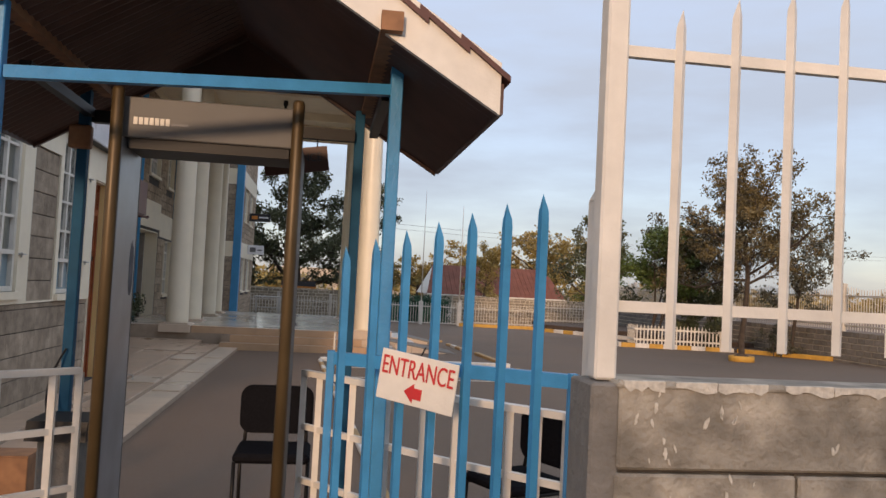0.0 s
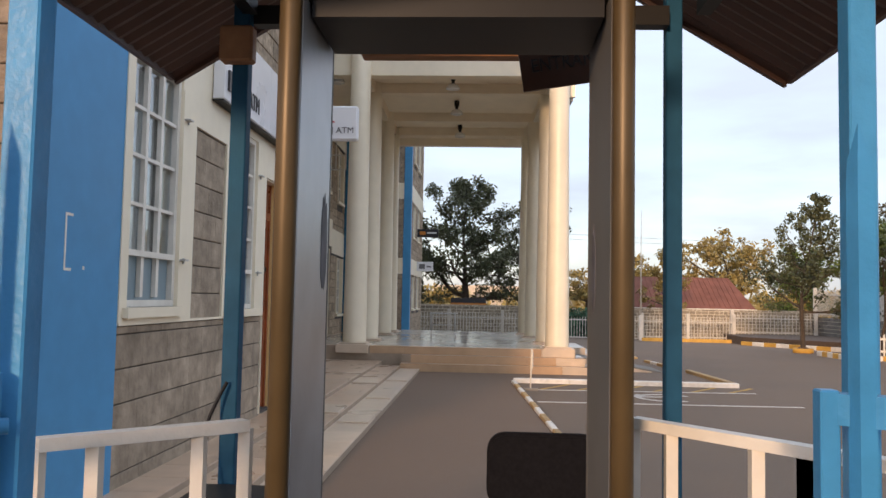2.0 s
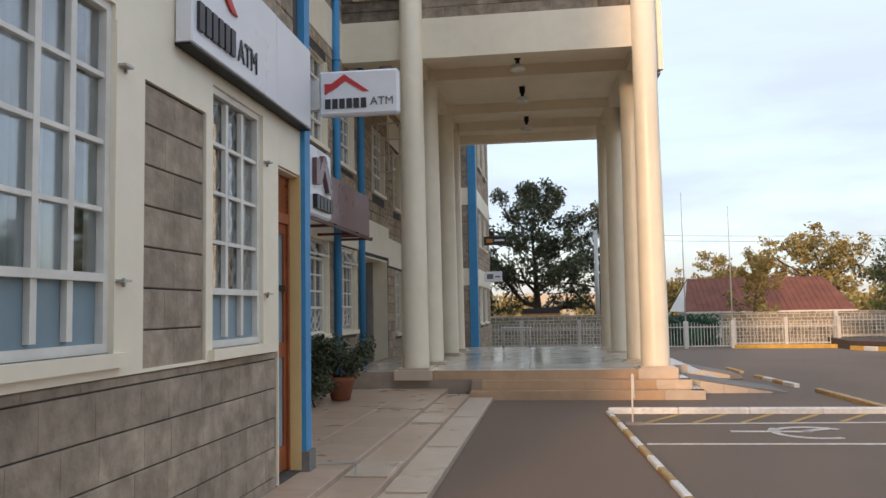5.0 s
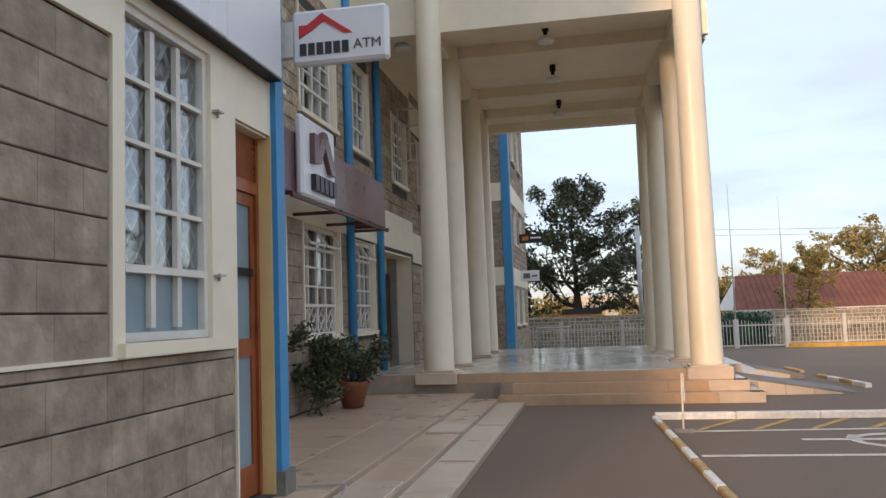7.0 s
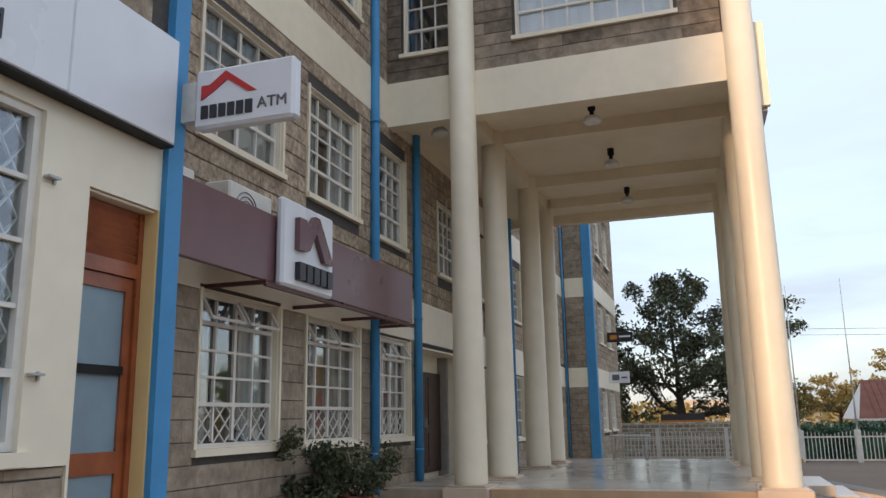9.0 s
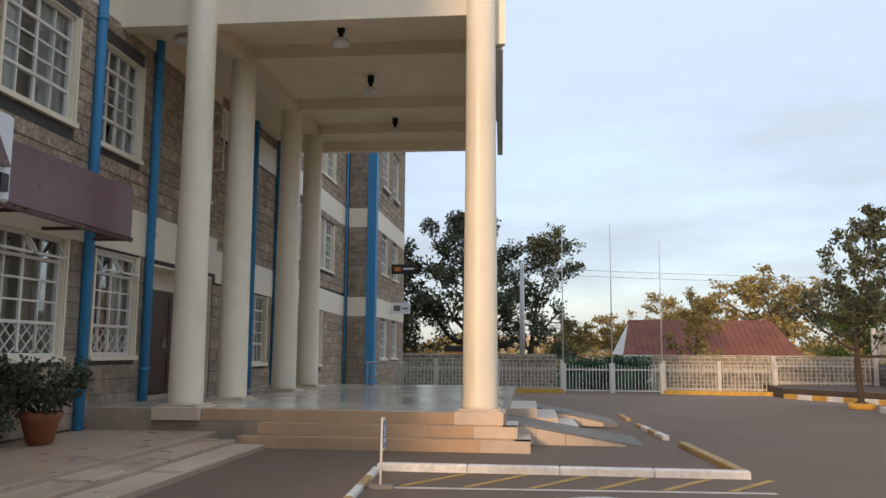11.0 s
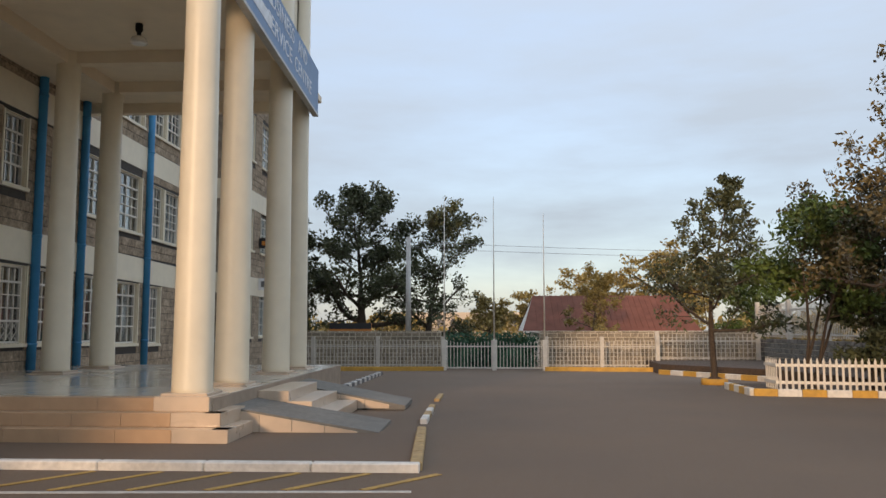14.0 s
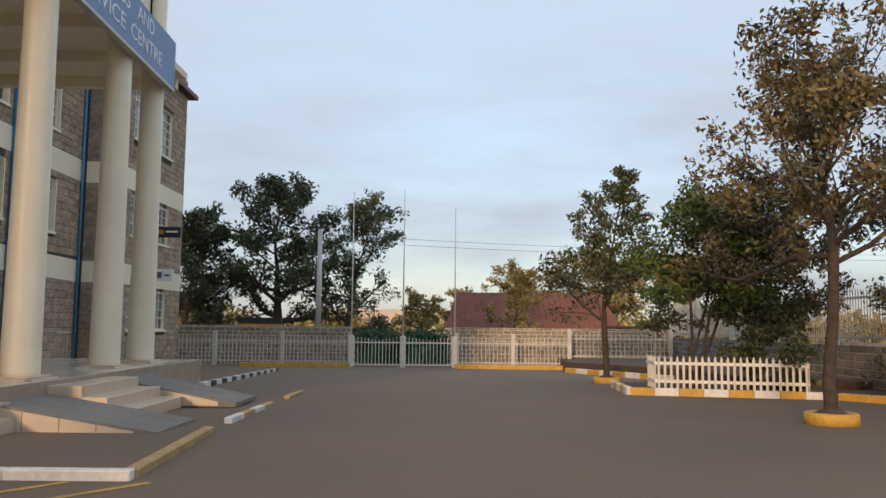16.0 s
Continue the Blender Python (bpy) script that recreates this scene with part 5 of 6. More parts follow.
# ---- gate leaves, barriers ----
def pale(bm, x, y, z0, z1, w, way):
    """One fence pale with a cut point, its flat side across `way`."""
    d = Vector((way[0], way[1], 0)).normalized()
    n = Vector((-d.y, d.x, 0))
    c = Vector((x, y, 0))
    pts = [c - d * w / 2 + n * 0.012, c - n * 0.006, c + d * w / 2 + n * 0.012, c + n * 0.02]
    lo = [bm.verts.new(p + Vector((0, 0, z0))) for p in pts]
    hi = [bm.verts.new(p + Vector((0, 0, z1 - 0.09))) for p in pts]
    ne = [bm.verts.new(c + (p - c) * 0.9 + Vector((0, 0, z1 - 0.06))) for p in pts]
    tip = bm.verts.new(c + Vector((0, 0, z1)))
    for i in range(4):
        j = (i + 1) % 4
        bm.faces.new((lo[i], lo[j], hi[j], hi[i]))
        bm.faces.new((hi[i], hi[j], ne[j], ne[i]))
        bm.faces.new((ne[i], ne[j], tip))
    bm.faces.new(lo[::-1])
    bmesh.ops.recalc_face_normals(bm, faces=bm.faces)
    return bm


def gate_leaf(p0, p1, n, za, zb, label, rail=1.24):
    g = thing("gate_leaf", ((p0[0] + p1[0]) / 2, (p0[1] + p1[1]) / 2, 0.0), label, "gate", "entrance gate leaves")
    p0, p1 = Vector((*p0, 0)), Vector((*p1, 0))
    way = p1 - p0
    for i in range(n):
        p = p0.lerp(p1, (i + 0.3) / (n + 0.35))
        part("pale", pale(bmesh.new(), p.x, p.y, 0.12, za + (zb - za) * i / n, 0.042, way), BLUE, g)
    off = Vector((-way.y, way.x, 0)).normalized() * 0.03
    if off.y < 0:
        off = -off
    for z in (rail, 0.4):
        part("rail", bar(bmesh.new(), p0 + off + Vector((0, 0, z)), p1 + off + Vector((0, 0, z)), 0.04, 0.05), BLUE, g)
    for p in (p0, p1):
        part("stile", bx(p.x - 0.016, p.x + 0.016, p.y + 0.005, p.y + 0.04, 0.0, 1.27, 0.003), BLUE, g)
    return g


gate_leaf((0.03, 0.9), (0.87, 0.31), 7, 1.7, 1.94, "open blue steel gate leaf with pointed pales")
gate_leaf((-1.34, 0.84), (-2.1, 0.3), 7, 1.71, 1.92, "open blue steel gate leaf with pointed pales and bolt", 1.18)
bo = thing("gate_bolt", (-1.42, 0.74, 1.2), "blue steel bolt of the gate leaf", "bolt")
part("bar", tube(bmesh.new(), (-1.52, 0.7, 1.185), (-1.3, 0.86, 1.185), 0.014), BLUE, bo)
part("loop", tube(bmesh.new(), (-1.4, 0.77, 1.19), (-1.43, 0.74, 1.27), 0.009), BLUE, bo)

es = thing("entrance_sign", (0.37, 0.6, 1.07), "white board with red ENTRANCE lettering wired to the gate", "sign")
q = Vector((0.26, -0.187, 0)).normalized()
ang = math.degrees(math.atan2(q.y, q.x))
m = pose(0.355, 0.595, 1.195, 0, 0, ang) @ pose(0, -0.012, 0, 0, 7, 0)
bm = bx(-0.165, 0.165, -0.004, 0.004, -0.095, 0.095, 0.002)
bm.transform(m)
part("board", bm, WHITE, es)
words("lettering", "ENTRANCE", 0.1, m @ pose(0, -0.007, 0.035, 90, 0, 0), SIGNRED, es, width=0.305, depth=0.002)
bm = poly(bmesh.new(), [(-0.045, -0.005, -0.045), (-0.005, -0.005, -0.01), (-0.005, -0.005, -0.027), (0.03, -0.005, -0.027), (0.03, -0.005, -0.068), (-0.005, -0.005, -0.068), (-0.005, -0.005, -0.085)], (0, -0.002, 0))
bm.transform(m)
part("arrow", bm, SIGNRED, es)
part("wire", tube(bmesh.new(), m @ Vector((0, 0, 0.09)), m @ Vector((0.01, 0.01, 0.13)), 0.003), BLACKM, es)


def barrier(pts, label):
    b = thing("barrier", (*pts[0], 0), label, "barrier", "white barriers")
    for p0, p1 in zip(pts, pts[1:]):
        p0, p1 = Vector((*p0, 0)), Vector((*p1, 0))
        L = (p1 - p0).length
        for z in (1.06, 0.78, 0.5, 0.2):
            if z == 1.06:
                part("top_rail", bar(bmesh.new(), p0 + Vector((0, 0, z)), p1 + Vector((0, 0, z)), 0.045, 0.03), WHITE, b)
            else:
                part("cross_bar", bar(bmesh.new(), p0.lerp(p1, 0.02) + Vector((0, 0, z)), p0.lerp(p1, 0.98) + Vector((0, 0, z)), 0.025, 0.03), WHITE, b)
        n = max(2, int(L / 0.12))
        for i in range(n + 1):
            p = p0.lerp(p1, i / n)
            if i % 4 != 2:
                part("upright", bx(p.x - 0.016, p.x + 0.016, p.y - 0.016, p.y + 0.016, 0.0, 1.05), WHITE, b)
    return b


barrier([(-0.09, 1.95), (0.24, 1.55), (0.47, 1.27)], "white welded steel crowd barrier beside the detector")
barrier([(0.5, 1.22), (0.98, 0.72)], "white welded steel crowd barrier behind the gate")
barrier([(-1.155, 1.71), (-1.53, 1.36)], "white welded steel crowd barrier beside the detector")
barrier([(-1.58, 1.3), (-1.72, 0.98), (-2.3, 0.8)], "white welded steel crowd barrier behind the gate")

steel_chair("visitor_chair", -0.27, 2.8, 0, "black padded visitor chair with tube legs behind the detector", "visitor chairs")
steel_chair("visitor_chair", 1.15, 2.15, -65, "black padded visitor chair standing beyond the barrier", "visitor chairs")
pd = thing("waste_bin", (-1.33, 2.15, 0), "grey pedestal bin with black sloping lid", "bin")
part("body", bx(-1.43, -1.23, 2.02, 2.28, 0, 0.66, 0.012), CONC, pd)
part("lid", poly(bmesh.new(), [(-1.48, 1.98, 0.66), (-1.18, 1.98, 0.66), (-1.18, 2.3, 0.66), (-1.48, 2.3, 0.66)], (0.0, 0.02, 0.1)), BLACKM, pd)
cb = thing("cable", (-1.4, 2.4, 0.8), "thin black cable hanging down the shelter post", "cable")
bm = bmesh.new()
sweep(bm, [(-1.42 - 0.06 * math.sin(i / 8 * 3.1), 2.37 - 0.02 * i, 1.1 - 0.055 * i) for i in range(9)], 0.006)
part("wire", bm, BLACKM, cb)
cx = thing("carton", (-1.95, 3.2, 0.0), "brown cardboard box on the tiles behind the barrier", "box")
part("carton_body", bx(-2.1, -1.8, 3.05, 3.35, 0.06, 0.34, 0.004), TIMBER, cx)
part("flap", bx(-2.1, -1.8, 3.05, 3.2, 0.342, 0.35), TIMBER, cx)

# white gate post, block wall and fence on the street side
gpst = thing("gate_post", (0.93, 0.27, 0), "white painted steel gate post with pointed cap", "post")
part("shaft", bx(0.925, 1.005, 0.24, 0.32, 0, 1.88, 0.004), WHITE, gpst)
bm = bmesh.new()
bmesh.ops.create_cone(bm, cap_ends=True, segments=4, radius1=0.056, radius2=0.002, depth=0.09, matrix=pose(0.965, 0.28, 1.925, 0, 0, 45))
part("cap", bm, WHITE, gpst)
bw = thing("wall_street", (1.5, 0.1, 0), "weathered grey block wall with flaking plaster", "wall", kind="structure")
part("core", bx(0.91, 9.0, 0.07, 0.22, 0, 1.2), MORTAR, bw)
part("pier", bx(0.9, 1.0, 0.045, 0.27, 0, 1.235, 0.008), CONC, bw)
keep(bw)
rngb = random.Random(8)
for r in range(5):
    z0 = 1.255 - 0.285 * (r + 1)
    u = 0.985 + (0.62 if r % 2 else 0)
    if r % 2:
        part("block", bx(0.985, 1.601, 0.03, 0.075, z0 + 0.006, z0 + 0.279, 0.008), BLOCKW, bw)
    while u < 5.0:
        part("block", bx(u + 0.004, u + 1.186, 0.028 + rngb.uniform(0, 0.006), 0.075, z0 + 0.006, z0 + 0.279, 0.008), BLOCKW, bw)
        u += 1.19
part("coping", bx(0.98, 9.0, 0.024, 0.27, 1.222, 1.245, 0.008), BLOCKW, bw)
# broken white plaster along the top edge
u = 1.0
while u < 2.6:
    n = rngb.randint(4, 8)
    w = rngb.uniform(0.06, 0.22)
    low = [(u + w * (1 - k / n), 0.0225, 1.238 - rngb.uniform(0.004, 0.026)) for k in range(n + 1)]
    part("plaster_edge", poly(bmesh.new(), [(u, 0.0225, 1.248), (u + w, 0.0225, 1.25)] + low, (0, 0.02, 0)), PLASTER, bw)
    u += w + (rngb.uniform(0.02, 0.09) if rngb.random() < 0.5 else 0.004)
# thin flakes in loose groups
for gx, gz0, many in ((1.08, 1.16, 4), (1.13, 1.03, 5), (1.33, 1.15, 3), (1.4, 1.17, 3), (1.22, 0.86, 4), (1.4, 0.92, 3), (1.42, 0.8, 3), (1.75, 1.08, 2), (2.0, 1.12, 3)):
    for k in range(many):
        px, pz, r, sl = gx + rngb.uniform(-0.06, 0.06), gz0 + rngb.uniform(-0.05, 0.05), rngb.uniform(0.003, 0.009), rngb.uniform(-1.2, 1.2)
        pts = []
        for n in range(11):
            w = 2 * math.pi * n / 11
            h = 2.6 * r * math.sin(w) * rngb.uniform(0.5, 1.2)
            pts.append((px + r * rngb.uniform(0.4, 1.1) * math.cos(w) + sl * h * 0.4, 0.0255, pz + h))
        part("plaster_flake", poly(bmesh.new(), pts, (0, 0.004, 0)), PLASTER, bw)
wf = thing("fence", (0.95, 0.15, 1.24), "white painted steel palisade fence on the block wall", "fence")
part("post", bx(0.93, 1.005, 0.1, 0.18, 1.24, 2.52, 0.008), WHITE, wf)
bm = bmesh.new()
bmesh.ops.create_cone(bm, cap_ends=True, segments=4, radius1=0.056, radius2=0.002, depth=0.08, matrix=pose(0.9675, 0.14, 2.56, 0, 0, 45))
part("post_cap", bm, WHITE, wf)
for z in (1.462, 2.325):
    part("rail", bx(0.97, 9.0, 0.15, 0.18, z, z + 0.038), WHITE, wf)
for i in range(38):
    part("pale", pale(bmesh.new(), 1.206 + 0.203 * i, 0.14, 1.345, 2.5 + 0.14 * math.sin(i * 0.42), 0.038, (1, 0)), WHITE, wf)

# the wall, its fence and the post stand a little further towards the gate
bw.location.x -= 0.06
bw.scale.z = 1.03
wf.location += Vector((-0.063, 0, 0.037))
gpst.location.x -= 0.03

# ---- far boundary: fence, gate, stone wall, hedge ----
FY, FZ = 37.1, gz(37.1)


def fence_run(p0, p1, z, h, gap, label, posts=2.6):
    f = thing("fence", (p0[0], p0[1], z), label, "fence", "yard fences")
    p0, p1 = Vector((*p0, 0)), Vector((*p1, 0))
    L = (p1 - p0).length
    way = p1 - p0
    n = int(L / gap)
    for i in range(n):
        p = p0.lerp(p1, (i + 0.5) / n)
        part("pale", pale(bmesh.new(), p.x, p.y, z + 0.08, z + h + 0.05 * math.sin(i * 0.35), 0.034, way), FENCE_W, f)
    for k in (0.2, h - 0.25):
        part("rail", bar(bmesh.new(), p0 + Vector((0, 0.03, z + k)), p1 + Vector((0, 0.03, z + k)), 0.03, 0.05), FENCE_W, f)
    m = max(1, round(L / posts))
    for i in range(m + 1):
        p = p0.lerp(p1, i / m)
        part("post", bx(p.x - 0.07, p.x + 0.07, p.y - 0.01, p.y + 0.13, z, z + h + 0.12, 0.01), FENCE_W, f)
    return f


fence_run((-4.6, FY), (2.85, FY), FZ, 1.15, 0.14, "white steel palisade fence before the stone wall")
fence_run((6.75, FY), (10.9, FY), FZ, 1.15, 0.14, "white steel palisade fence before the stone wall")
fence_run((11.0, FY + 0.6), (14.8, FY + 0.6), FZ + 0.25, 1.1, 0.16, "white steel palisade fence over the planted bank")
for a, b in ((2.95, 4.75), (4.82, 6.62)):
    g = thing("yard_gate", ((a + b) / 2, FY, FZ), "white steel double gate leaf, closed", "gate", "yard gate leaves")
    for i in range(14):
        x = a + (b - a) * (i + 0.5) / 14
        part("bar", tube(bmesh.new(), (x, FY, FZ + 0.08), (x, FY, FZ + 1.0 + 0.12 * abs(i - 6.5) / 6.5), 0.014, seg=6), WHITE, g)
    for z in (0.1, 0.9):
        part("rail", bar(bmesh.new(), (a, FY, FZ + z), (b, FY, FZ + z), 0.035, 0.05), WHITE, g)
for x, top in ((2.9, 6.1), (4.785, 6.25), (6.68, 5.6)):
    p = thing("flagpole", (x, FY - 0.05, FZ), "thin white flagpole beside the yard gate", "pole", "flagpoles")
    part("base", bx(x - 0.09, x + 0.09, FY - 0.12, FY + 0.06, FZ, FZ + 1.15, 0.01), WHITE, p)
    part("mast", tube(bmesh.new(), (x, FY - 0.03, FZ + 1.15), (x, FY - 0.03, top), 0.03, 0.012), WHITE, p)
sw = thing("wall_far", (0, 38.6, FZ), "rough stone boundary wall with white joints", "wall", kind="structure")
part("core", bx(-12, 2.7, 38.6, 38.85, FZ - 0.1, 1.12), MORTAR_W, sw)
part("core", bx(6.6, 15.2, 38.6, 38.85, FZ - 0.1, 1.12), MORTAR_W, sw)
keep(sw)
hg = thing("hedge", (4.7, 39.5, FZ), "clipped dark green hedge behind the gate", "hedge", kind="stuff")
rng = np.random.default_rng(4)
vs = [leaves(rng, (x, 39.4 + rng.uniform(-0.3, 0.3), z), 0.35, 240, 0.06) for x in np.arange(3.0, 6.6, 0.3) for z in (FZ + 0.3, FZ + 0.75, FZ + 1.1)]
vs = np.concatenate(vs)
me = bpy.data.meshes.new("hedge_leaves")
me.from_pydata(vs.tolist(), [], np.arange(len(vs)).reshape(-1, 4).tolist())
link_mesh("foliage", me, HEDGE, hg)
part("stems", bx(3.0, 6.4, 39.25, 39.55, FZ - 0.02, FZ + 1.0), HEDGE, hg)

# raised wall with fence on the far right
rw = thing("wall_right", (15.0, 25, FZ), "grey stone wall with white fence above", "wall", kind="structure")
part("core", bx(15.0, 15.25, 3.0, 38.6, -0.6, 0.82), MORTAR_W, rw)
keep(rw)
fence_run((15.05, 38.4), (15.05, 16.0), 0.82, 1.3, 0.115, "white steel palisade fence on the stone wall", posts=3.0)
bank = thing("planted_bank", (12.8, 32, FZ), "low brown earth bank along the wall", "bank", kind="structure")
part("soil", poly(bmesh.new(), [(10.4, 34.4, FZ - 0.05), (12.3, 28.6, -0.3), (12.9, 24.5, -0.3), (14.98, 24.0, -0.3), (14.98, 38.4, FZ - 0.05), (10.6, 37.9, FZ - 0.05)], (0, 0, 0.42)), EARTH, bank)

# picket planter
pkf = thing("picket_fence", (9.95, 23.3, gz(23)), "low white picket fence round the planting", "fence")
P = [Vector((10.4, 24.2, 0)), Vector((10.35, 23.35, 0)), Vector((13.1, 22.7, 0)), Vector((13.35, 23.8, 0))]
for a, b in zip(P, P[1:]):
    L = (b - a).length
    n = int(L / 0.115)
    for i in range(n):
        p = a.lerp(b, (i + 0.5) / n)
        part("picket", pale(bmesh.new(), p.x, p.y, gz(23) + 0.1, gz(23) + 0.76, 0.048, b - a), WHITE, pkf)
    for z in (0.25, 0.6):
        part("rail", bar(bmesh.new(), a + Vector((0, 0.04, gz(23) + z)), b + Vector((0, 0.04, gz(23) + z)), 0.025, 0.06), WHITE, pkf)
kerb_run((9.8, 23.15, gz(23)), (13.3, 22.3, gz(23)), [KERB_Y, KERB_W], n=8, h=0.14, label="yellow and white kerb of the planting")
kerb_run((9.8, 23.2, gz(23)), (10.0, 25.6, gz(25)), [KERB_W, KERB_Y], n=5, h=0.14, label="yellow and white kerb of the planting")
kerb_run((13.4, 22.2, gz(23)), (14.9, 19.5, gz(20)), [KERB_Y], n=5, h=0.14, label="yellow kerb of the planting")
tagged(part("planting_soil", poly(bmesh.new(), [(9.85, 23.3, -0.2), (13.3, 22.4, -0.2), (14.9, 19.6, -0.2), (14.95, 26, -0.2), (10.05, 25.6, -0.2)], (0, 0, 0.16)), EARTH), "brown soil of the planting bed", "soil", kind="structure")


def tree_ring(x, y):
    z = gz(y)
    r = thing("tree_ring", (x, y, z), "yellow painted concrete ring round the tree", "kerb", "tree rings")
    bm = bmesh.new()
    lathe(bm, [(0.33, -0.02), (0.33, 0.13), (0.31, 0.15), (0.25, 0.15), (0.24, 0.1), (0.24, 0.0)], (x, y, z), 28)
    part("ring", bm, KERB_Y, r)
    part("soil", lathe(bmesh.new(), [(0.25, 0.0), (0.245, 0.11), (0.12, 0.19)], (x, y, z), 20), EARTH, r)


TR = [(10.24, 27.46), (11.08, 17.75)]
for x, y in TR:
    tree_ring(x, y)
tree("tree", (10.24, 27.46, gz(27.46) + 0.15), 5.75, 2.15, "slender grey-green tree in a yellow kerb ring", LEAF_D, 11, trunk=0.085, fork=0.22, limbs=18, count=15000, leaf=0.062, crown_low=0.2, clump=0.2, shape=0.28, taper=1.15)
tree("tree", (11.08, 17.75, gz(17.75) + 0.15), 4.35, 2.75, "tall tree with sparse golden brown leaves in a yellow ring", LEAF_O, 12, trunk=0.085, fork=0.46, limbs=15, count=21000, leaf=0.045, crown_low=0.4, clump=0.2, shape=0.55)
tree("tree", (11.3, 24.3, gz(24)), 4.0, 1.55, "multi-stemmed small green tree inside the picket fence", LEAF_G, 13, trunk=0.036, fork=0.45, limbs=16, count=15000, leaf=0.062, crown_low=0.42, stems=4, clump=0.24, shape=0.7)
tree("tree", (12.3, 23.5, gz(23)), 4.0, 2.3, "dark feathery drooping tree beside the picket fence", LEAF_B, 18, trunk=0.07, fork=0.4, limbs=14, count=24000, leaf=0.05, crown_low=0.42, clump=0.22, shape=0.7)
tree("tree", (14.3, 20.6, gz(20)), 3.9, 1.5, "small olive tree beside the street wall", LEAF_S, 19, trunk=0.06, fork=0.35, limbs=10, count=8000, leaf=0.055, crown_low=0.4, clump=0.22, shape=0.65)
tree("shrub", (12.4, 23.1, gz(23)), 1.95, 0.85, "dark drooping shrub beside the picket fence", LEAF_D, 14, trunk=0.04, fork=0.1, limbs=12, count=7000, leaf=0.06, crown_low=0.15, stems=2, clump=0.18, shape=0.4)
tree("shrub", (13.9, 20.6, gz(20)), 0.9, 0.7, "low dry shrub on the brown soil", LEAF_S, 15, trunk=0.02, fork=0.1, limbs=8, count=2500, leaf=0.045, crown_low=0.1, stems=2, clump=0.14)

# ---- beyond the wall ----
BG = FZ
tree("tree", (-1.6, 46, BG), 8.5, 3.3, "large dark spreading tree beyond the wall", LEAF_D, 21, trunk=0.27, fork=0.2, limbs=17, count=17000, leaf=0.105, crown_low=0.2, clump=0.36, shape=0.5)
tree("tree", (1.6, 47, BG), 7.7, 2.9, "tall dark tree beyond the wall", LEAF_D, 22, trunk=0.18, fork=0.18, limbs=16, count=12000, leaf=0.095, crown_low=0.14, clump=0.32, shape=0.45)
tree("tree", (-5.7, 45, BG), 6.6, 2.5, "dark bushy tree beyond the wall", LEAF_D, 23, trunk=0.2, fork=0.2, limbs=14, count=15000, leaf=0.105, crown_low=0.15, clump=0.4, shape=0.5)
tree("tree", (8.6, 72, BG), 3.3, 2.6, "distant flat-topped thorn tree", LEAF_Y, 24, trunk=0.15, fork=0.5, limbs=9, count=5000, leaf=0.14, crown_low=0.6, clump=0.42, shape=0.9, flat=0.4)
tree("tree", (9.7, 46.2, BG), 4.7, 1.5, "olive brown young tree before the red roof", LEAF_Y, 25, trunk=0.08, fork=0.15, limbs=14, count=5500, leaf=0.085, crown_low=0.15, clump=0.22, shape=0.3)
tree("tree", (16.5, 58, BG), 4.5, 4.6, "wide thorn tree lit golden behind the house", LEAF_Y, 26, trunk=0.2, fork=0.5, limbs=10, count=10000, leaf=0.13, crown_low=0.55, clump=0.5, shape=0.9, flat=0.35)
tree("tree", (12.4, 62, BG), 3.9, 3.6, "wide thorn tree lit golden behind the house", LEAF_Y, 27, trunk=0.2, fork=0.45, limbs=10, count=9000, leaf=0.14, crown_low=0.5, clump=0.5, shape=0.85, flat=0.4)
tree("tree", (17.6, 47, BG), 4.6, 2.0, "light green tree beside the house", LEAF_G, 28, trunk=0.12, fork=0.25, limbs=12, count=8000, leaf=0.1, crown_low=0.2, clump=0.34, shape=0.55)
tree("tree", (4.9, 66, BG), 3.2, 1.9, "small thorn tree far behind the gate", LEAF_Y, 29, trunk=0.12, fork=0.4, limbs=9, count=4000, leaf=0.13, crown_low=0.45, clump=0.36, shape=0.7, flat=0.5)

hs2 = thing("house", (11.5, 50, BG), "low house with red iron roof and white walls", "house")
HX0, HX1, HY0, HY1 = 6.4, 15.4, 47.7, 54.0
part("wall", bx(HX0 + 0.5, HX1 - 0.5, HY0 + 0.5, HY1 - 0.5, BG, 1.15), WHITE, hs2)
bm = bmesh.new()
v = [bm.verts.new(p) for p in ((HX0, HY0, 1.08), (HX1, HY0, 1.08), (HX1, HY1, 1.08), (HX0, HY1, 1.08), (HX0 + 0.7, (HY0 + HY1) / 2, 3.0), (HX1 - 0.7, (HY0 + HY1) / 2, 3.0))]
for f in ((0, 1, 5, 4), (2, 3, 4, 5), (1, 2, 5), (3, 2, 1, 0)):
    bm.faces.new([v[i] for i in f])
bmesh.ops.recalc_face_normals(bm, faces=bm.faces)
part("roof", bm, ROOFR, hs2)
part("gable", poly(bmesh.new(), [(HX0 + 0.05, HY0 + 0.1, 1.09), (HX0 + 0.05, HY1 - 0.1, 1.09), (HX0 + 0.72, (HY0 + HY1) / 2, 2.95)], (0.1, 0, 0)), WHITE, hs2)
for i in range(26):
    x = HX0 + 0.8 + (HX1 - HX0 - 1.6) * i / 25
    part("roof_rib", bar(bmesh.new(), (x, HY0, 1.1), (x, (HY0 + HY1) / 2, 3.02), 0.05, 0.03), ROOFR, hs2)
part("fascia", bx(HX0, HX1, HY0 - 0.02, HY0, 1.0, 1.1), WHITE, hs2)
fbld = thing("apartment_building", (4, 120, BG), "far pale apartment block with orange walls", "building")
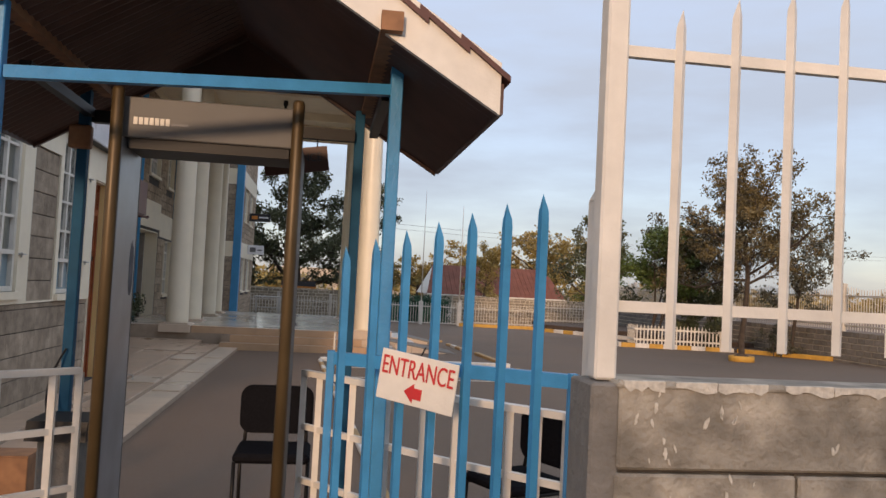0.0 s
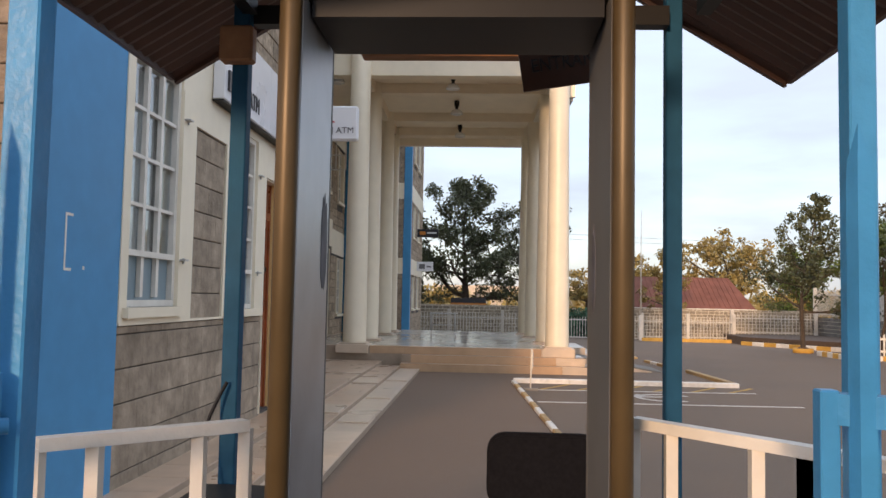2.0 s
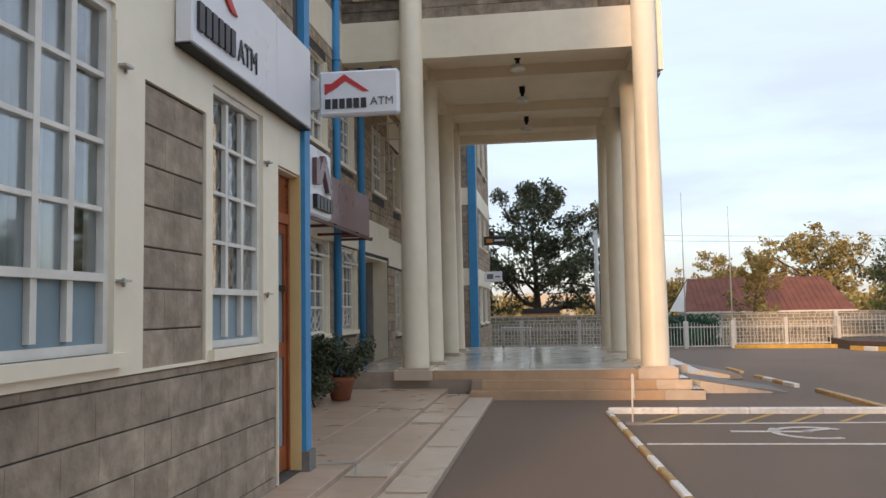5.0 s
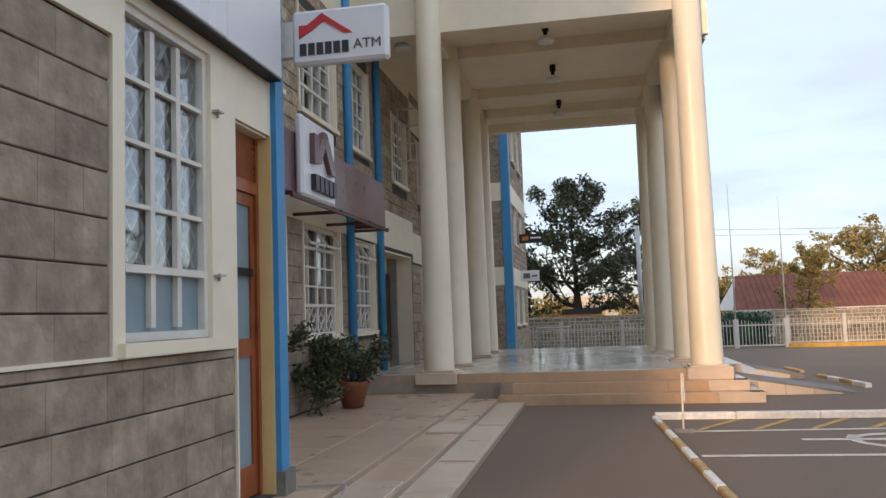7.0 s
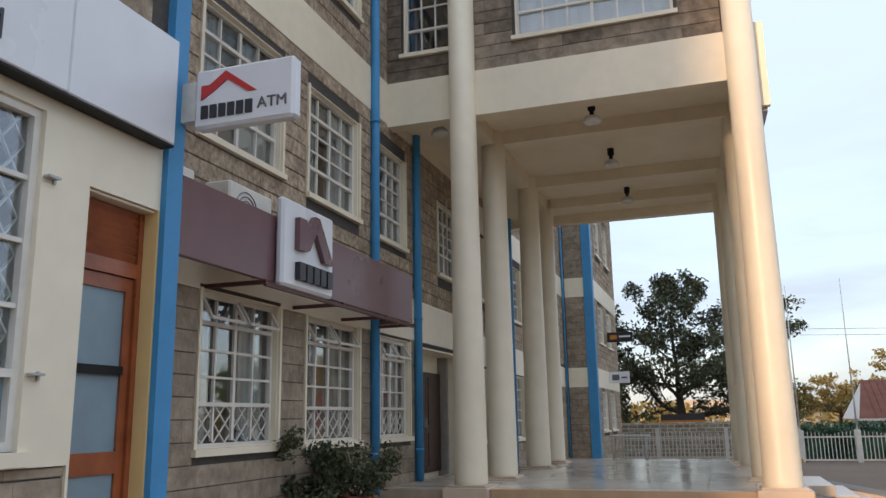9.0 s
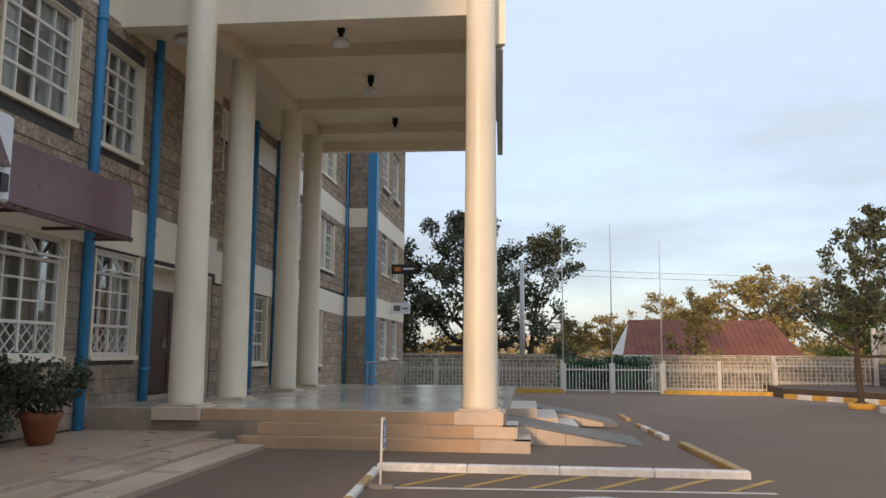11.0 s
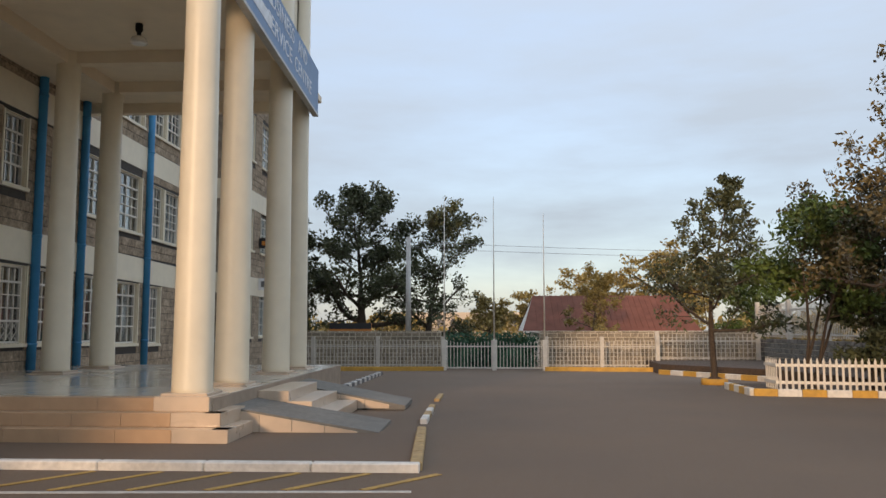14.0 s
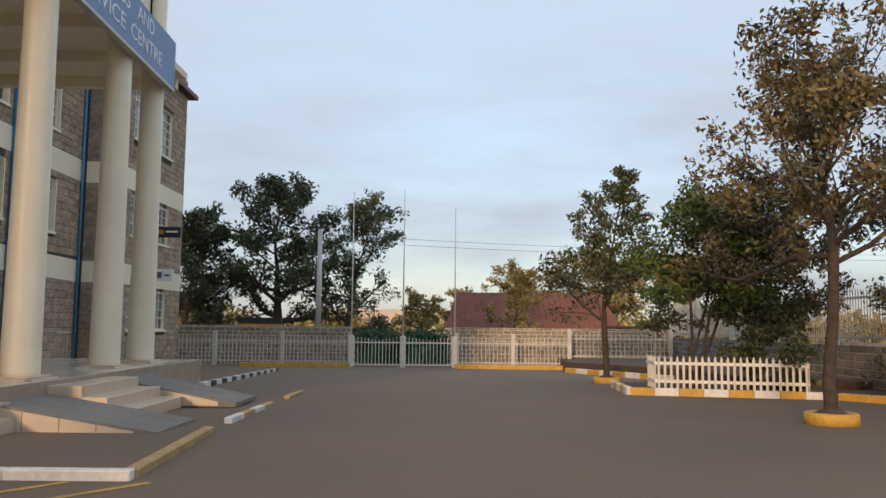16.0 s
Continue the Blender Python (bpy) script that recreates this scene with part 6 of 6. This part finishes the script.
part("wall", bx(-8, 14, 118, 124, BG, 3.4), mat("far_orange_wall", (0.55, 0.46, 0.36), 0.9), fbld)
for i in range(12):
    part("window", bx(-7 + i * 1.75, -6.2 + i * 1.75, 117.9, 118.0, 1.3, 2.4), SIGNGREY, fbld)
os_ = thing("roadside_sign", (-1.2, 41, 0), "orange and black roadside board behind the fence", "sign")
part("board", bx(-2.2, -0.4, 40.9, 41.0, 1.0, 1.45), ORANGE, os_)
part("panel", bx(-2.2, -0.4, 40.88, 40.9, 1.2, 1.45), SIGNBLK, os_)
for x in (-2.1, -0.5):
    part("post", tube(bmesh.new(), (x, 40.95, BG), (x, 40.95, 1.0), 0.04), GALV, os_)
for x, y, top in ((1.3, 39.6, 5.0),):
    p = thing("utility_pole", (x, y, BG), "plain concrete utility pole beyond the wall", "pole")
    part("shaft", tube(bmesh.new(), (x, y, BG), (x, y, top), 0.12, 0.09, 10), GALV, p)
wr = thing("power_line", (1.3, 39.6, 4.8), "thin overhead power wires", "wire")
for dz in (0.0, 0.25):
    bm = bmesh.new()
    sweep(bm, [(1.3 + 40 * s, 39.6 + 8 * s, 4.8 - dz - 1.6 * s * (1 - s) + 0.4 * s) for s in [i / 24 for i in range(25)]], 0.007, 4)
    part("wire", bm, SIGNGREY, wr)

# far woods on the horizon; behind, unseen walls added to block the low sun
rng = np.random.default_rng(30)
vs = []
for i in range(220):
    x = rng.uniform(-90, 130)
    vs.append(leaves(rng, (x, 105 + rng.uniform(-12, 25), BG + rng.uniform(0.5, 2.6)), 3.0, 90, 0.5, 0.6))
vs = np.concatenate(vs)
me = bpy.data.meshes.new("far_woods")
me.from_pydata(vs.tolist(), [], np.arange(len(vs)).reshape(-1, 4).tolist())
tagged(link_mesh("far_woods", me, LEAF_Y), "distant belt of yellow-green trees", "woods", kind="stuff")
# the gap between the two blocks lets one beam into the yard
for x0, x1 in ((-60, -10.6), (-6.4, 40)):
    tagged(part("sun_block_behind", bx(x0, x1, -26, -25, 0, 5.5), CONC), "unseen plain walls added behind to block the low sun", "wall", kind="structure")


# ---- tiles and stones, last ----
def tile_field(parent, x0, x1, y0, y1, z, tx, ty, material, dx=0.004):
    nx, ny = max(1, round((x1 - x0) / tx)), max(1, round((y1 - y0) / ty))
    w, h = (x1 - x0) / nx, (y1 - y0) / ny
    me = bpy.data.meshes.new("tile")
    bm = bx(-w / 2 + dx / 2, w / 2 - dx / 2, -h / 2 + dx / 2, h / 2 - dx / 2, -0.012, 0.0, 0.002)
    bm.to_mesh(me)
    bm.free()
    me.materials.append(material)
    for i in range(nx):
        for j in range(ny):
            ob = new("tile", me)
            ob.parent = parent
            ob.matrix_parent_inverse = PARENT_INV[parent.name]
            ob.location = (x0 + (i + 0.5) * w, y0 + (j + 0.5) * h, z + 0.0005 * ((i * 7 + j * 3) % 3))


tile_field(fl, PXL - 1.15, 1.26, 15.72, 23.7, PZ, 0.6, 0.6, TILE_P)
tile_field(tr, AX + 0.0, -2.5, 3.0, AE, 0.164, 0.4, 0.4, TILE)
tile_field(tr, BX + 0.03, -2.5, AE, 15.4, 0.164, 0.6, 0.6, TILE)
tile_field(tr, -2.5, -2.1, 3.0, 15.0, 0.114, 0.4, 0.6, TILE)
tile_field(tr, -2.1, -1.72, 3.4, 15.0, 0.06, 0.38, 0.6, TILE_L)


def rubble(parent, side, v, u0, u1, z0, z1, material):
    """Rough stones with wide white joints, joined."""
    rng = random.Random(9)
    M = mapped(side, v)
    verts, faces = [], []
    z = z0
    while z < z1 - 0.05:
        h = rng.uniform(0.13, 0.19)
        h = min(h, z1 - z)
        u = u0
        while u < u1 - 0.05:
            w = min(rng.uniform(0.2, 0.4), u1 - u)
            k = len(verts)
            g = rng.uniform(0.015, 0.03)
            for d, i in ((0.0, g * 0.6), (-0.025, g)):
                for a, b in ((u + i, z + i), (u + w - i, z + i), (u + w - i, z + h - i), (u + i, z + h - i)):
                    verts.append(M(a + rng.uniform(-0.006, 0.006), d, b + rng.uniform(-0.006, 0.006)))
            faces += [(k, k + 1, k + 5, k + 4), (k + 1, k + 2, k + 6, k + 5), (k + 2, k + 3, k + 7, k + 6), (k + 3, k, k + 4, k + 7), (k + 4, k + 5, k + 6, k + 7)]
            u += w
        z += h
    me = bpy.data.meshes.new("rubble_stones")
    me.from_pydata(verts, [], faces)
    ob = link_mesh("rubble_stones", me, material)
    ob.parent = parent
    ob.matrix_parent_inverse = PARENT_INV[parent.name]
    ob["kind"] = "stuff"


RUBBLE = mat("rubble_stone", (0.26, 0.215, 0.16), 0.95, vary=0.2, scale=10, bump=0.6, rand=0.25, island=True)
rubble(sw, "S", 38.6, -12, 2.7, FZ, 1.12, RUBBLE)
rubble(sw, "S", 38.6, 6.6, 15.2, FZ, 1.12, RUBBLE)
RUBBLE_D = mat("dark_rubble_stone", (0.2, 0.175, 0.15), 0.95, vary=0.2, scale=10, bump=0.6, rand=0.25, island=True)
for xw, ya, yb in ((15.0, 14.0, 38.5),):
    rng = random.Random(10)
    vs, fs = [], []
    z = -0.5
    while z < 0.8:
        y = ya
        while y < yb:
            w = rng.uniform(0.25, 0.45)
            k = len(vs)
            for d, i in ((0.0, 0.01), (0.025, 0.022)):
                vs += [(xw - d, y + i, z + i), (xw - d, y + w - i, z + i), (xw - d, y + w - i, z + 0.17 - i), (xw - d, y + i, z + 0.17 - i)]
            fs += [(k, k + 1, k + 5, k + 4), (k + 1, k + 2, k + 6, k + 5), (k + 2, k + 3, k + 7, k + 6), (k + 3, k, k + 4, k + 7), (k + 4, k + 5, k + 6, k + 7)]
            y += w
        z += 0.17
    me = bpy.data.meshes.new("rubble_stones")
    me.from_pydata(vs, [], fs)
    ob = link_mesh("rubble_stones", me, RUBBLE_D)
    ob.parent = rw
    ob.matrix_parent_inverse = PARENT_INV[rw.name]
    ob["kind"] = "stuff"
lay_stones()
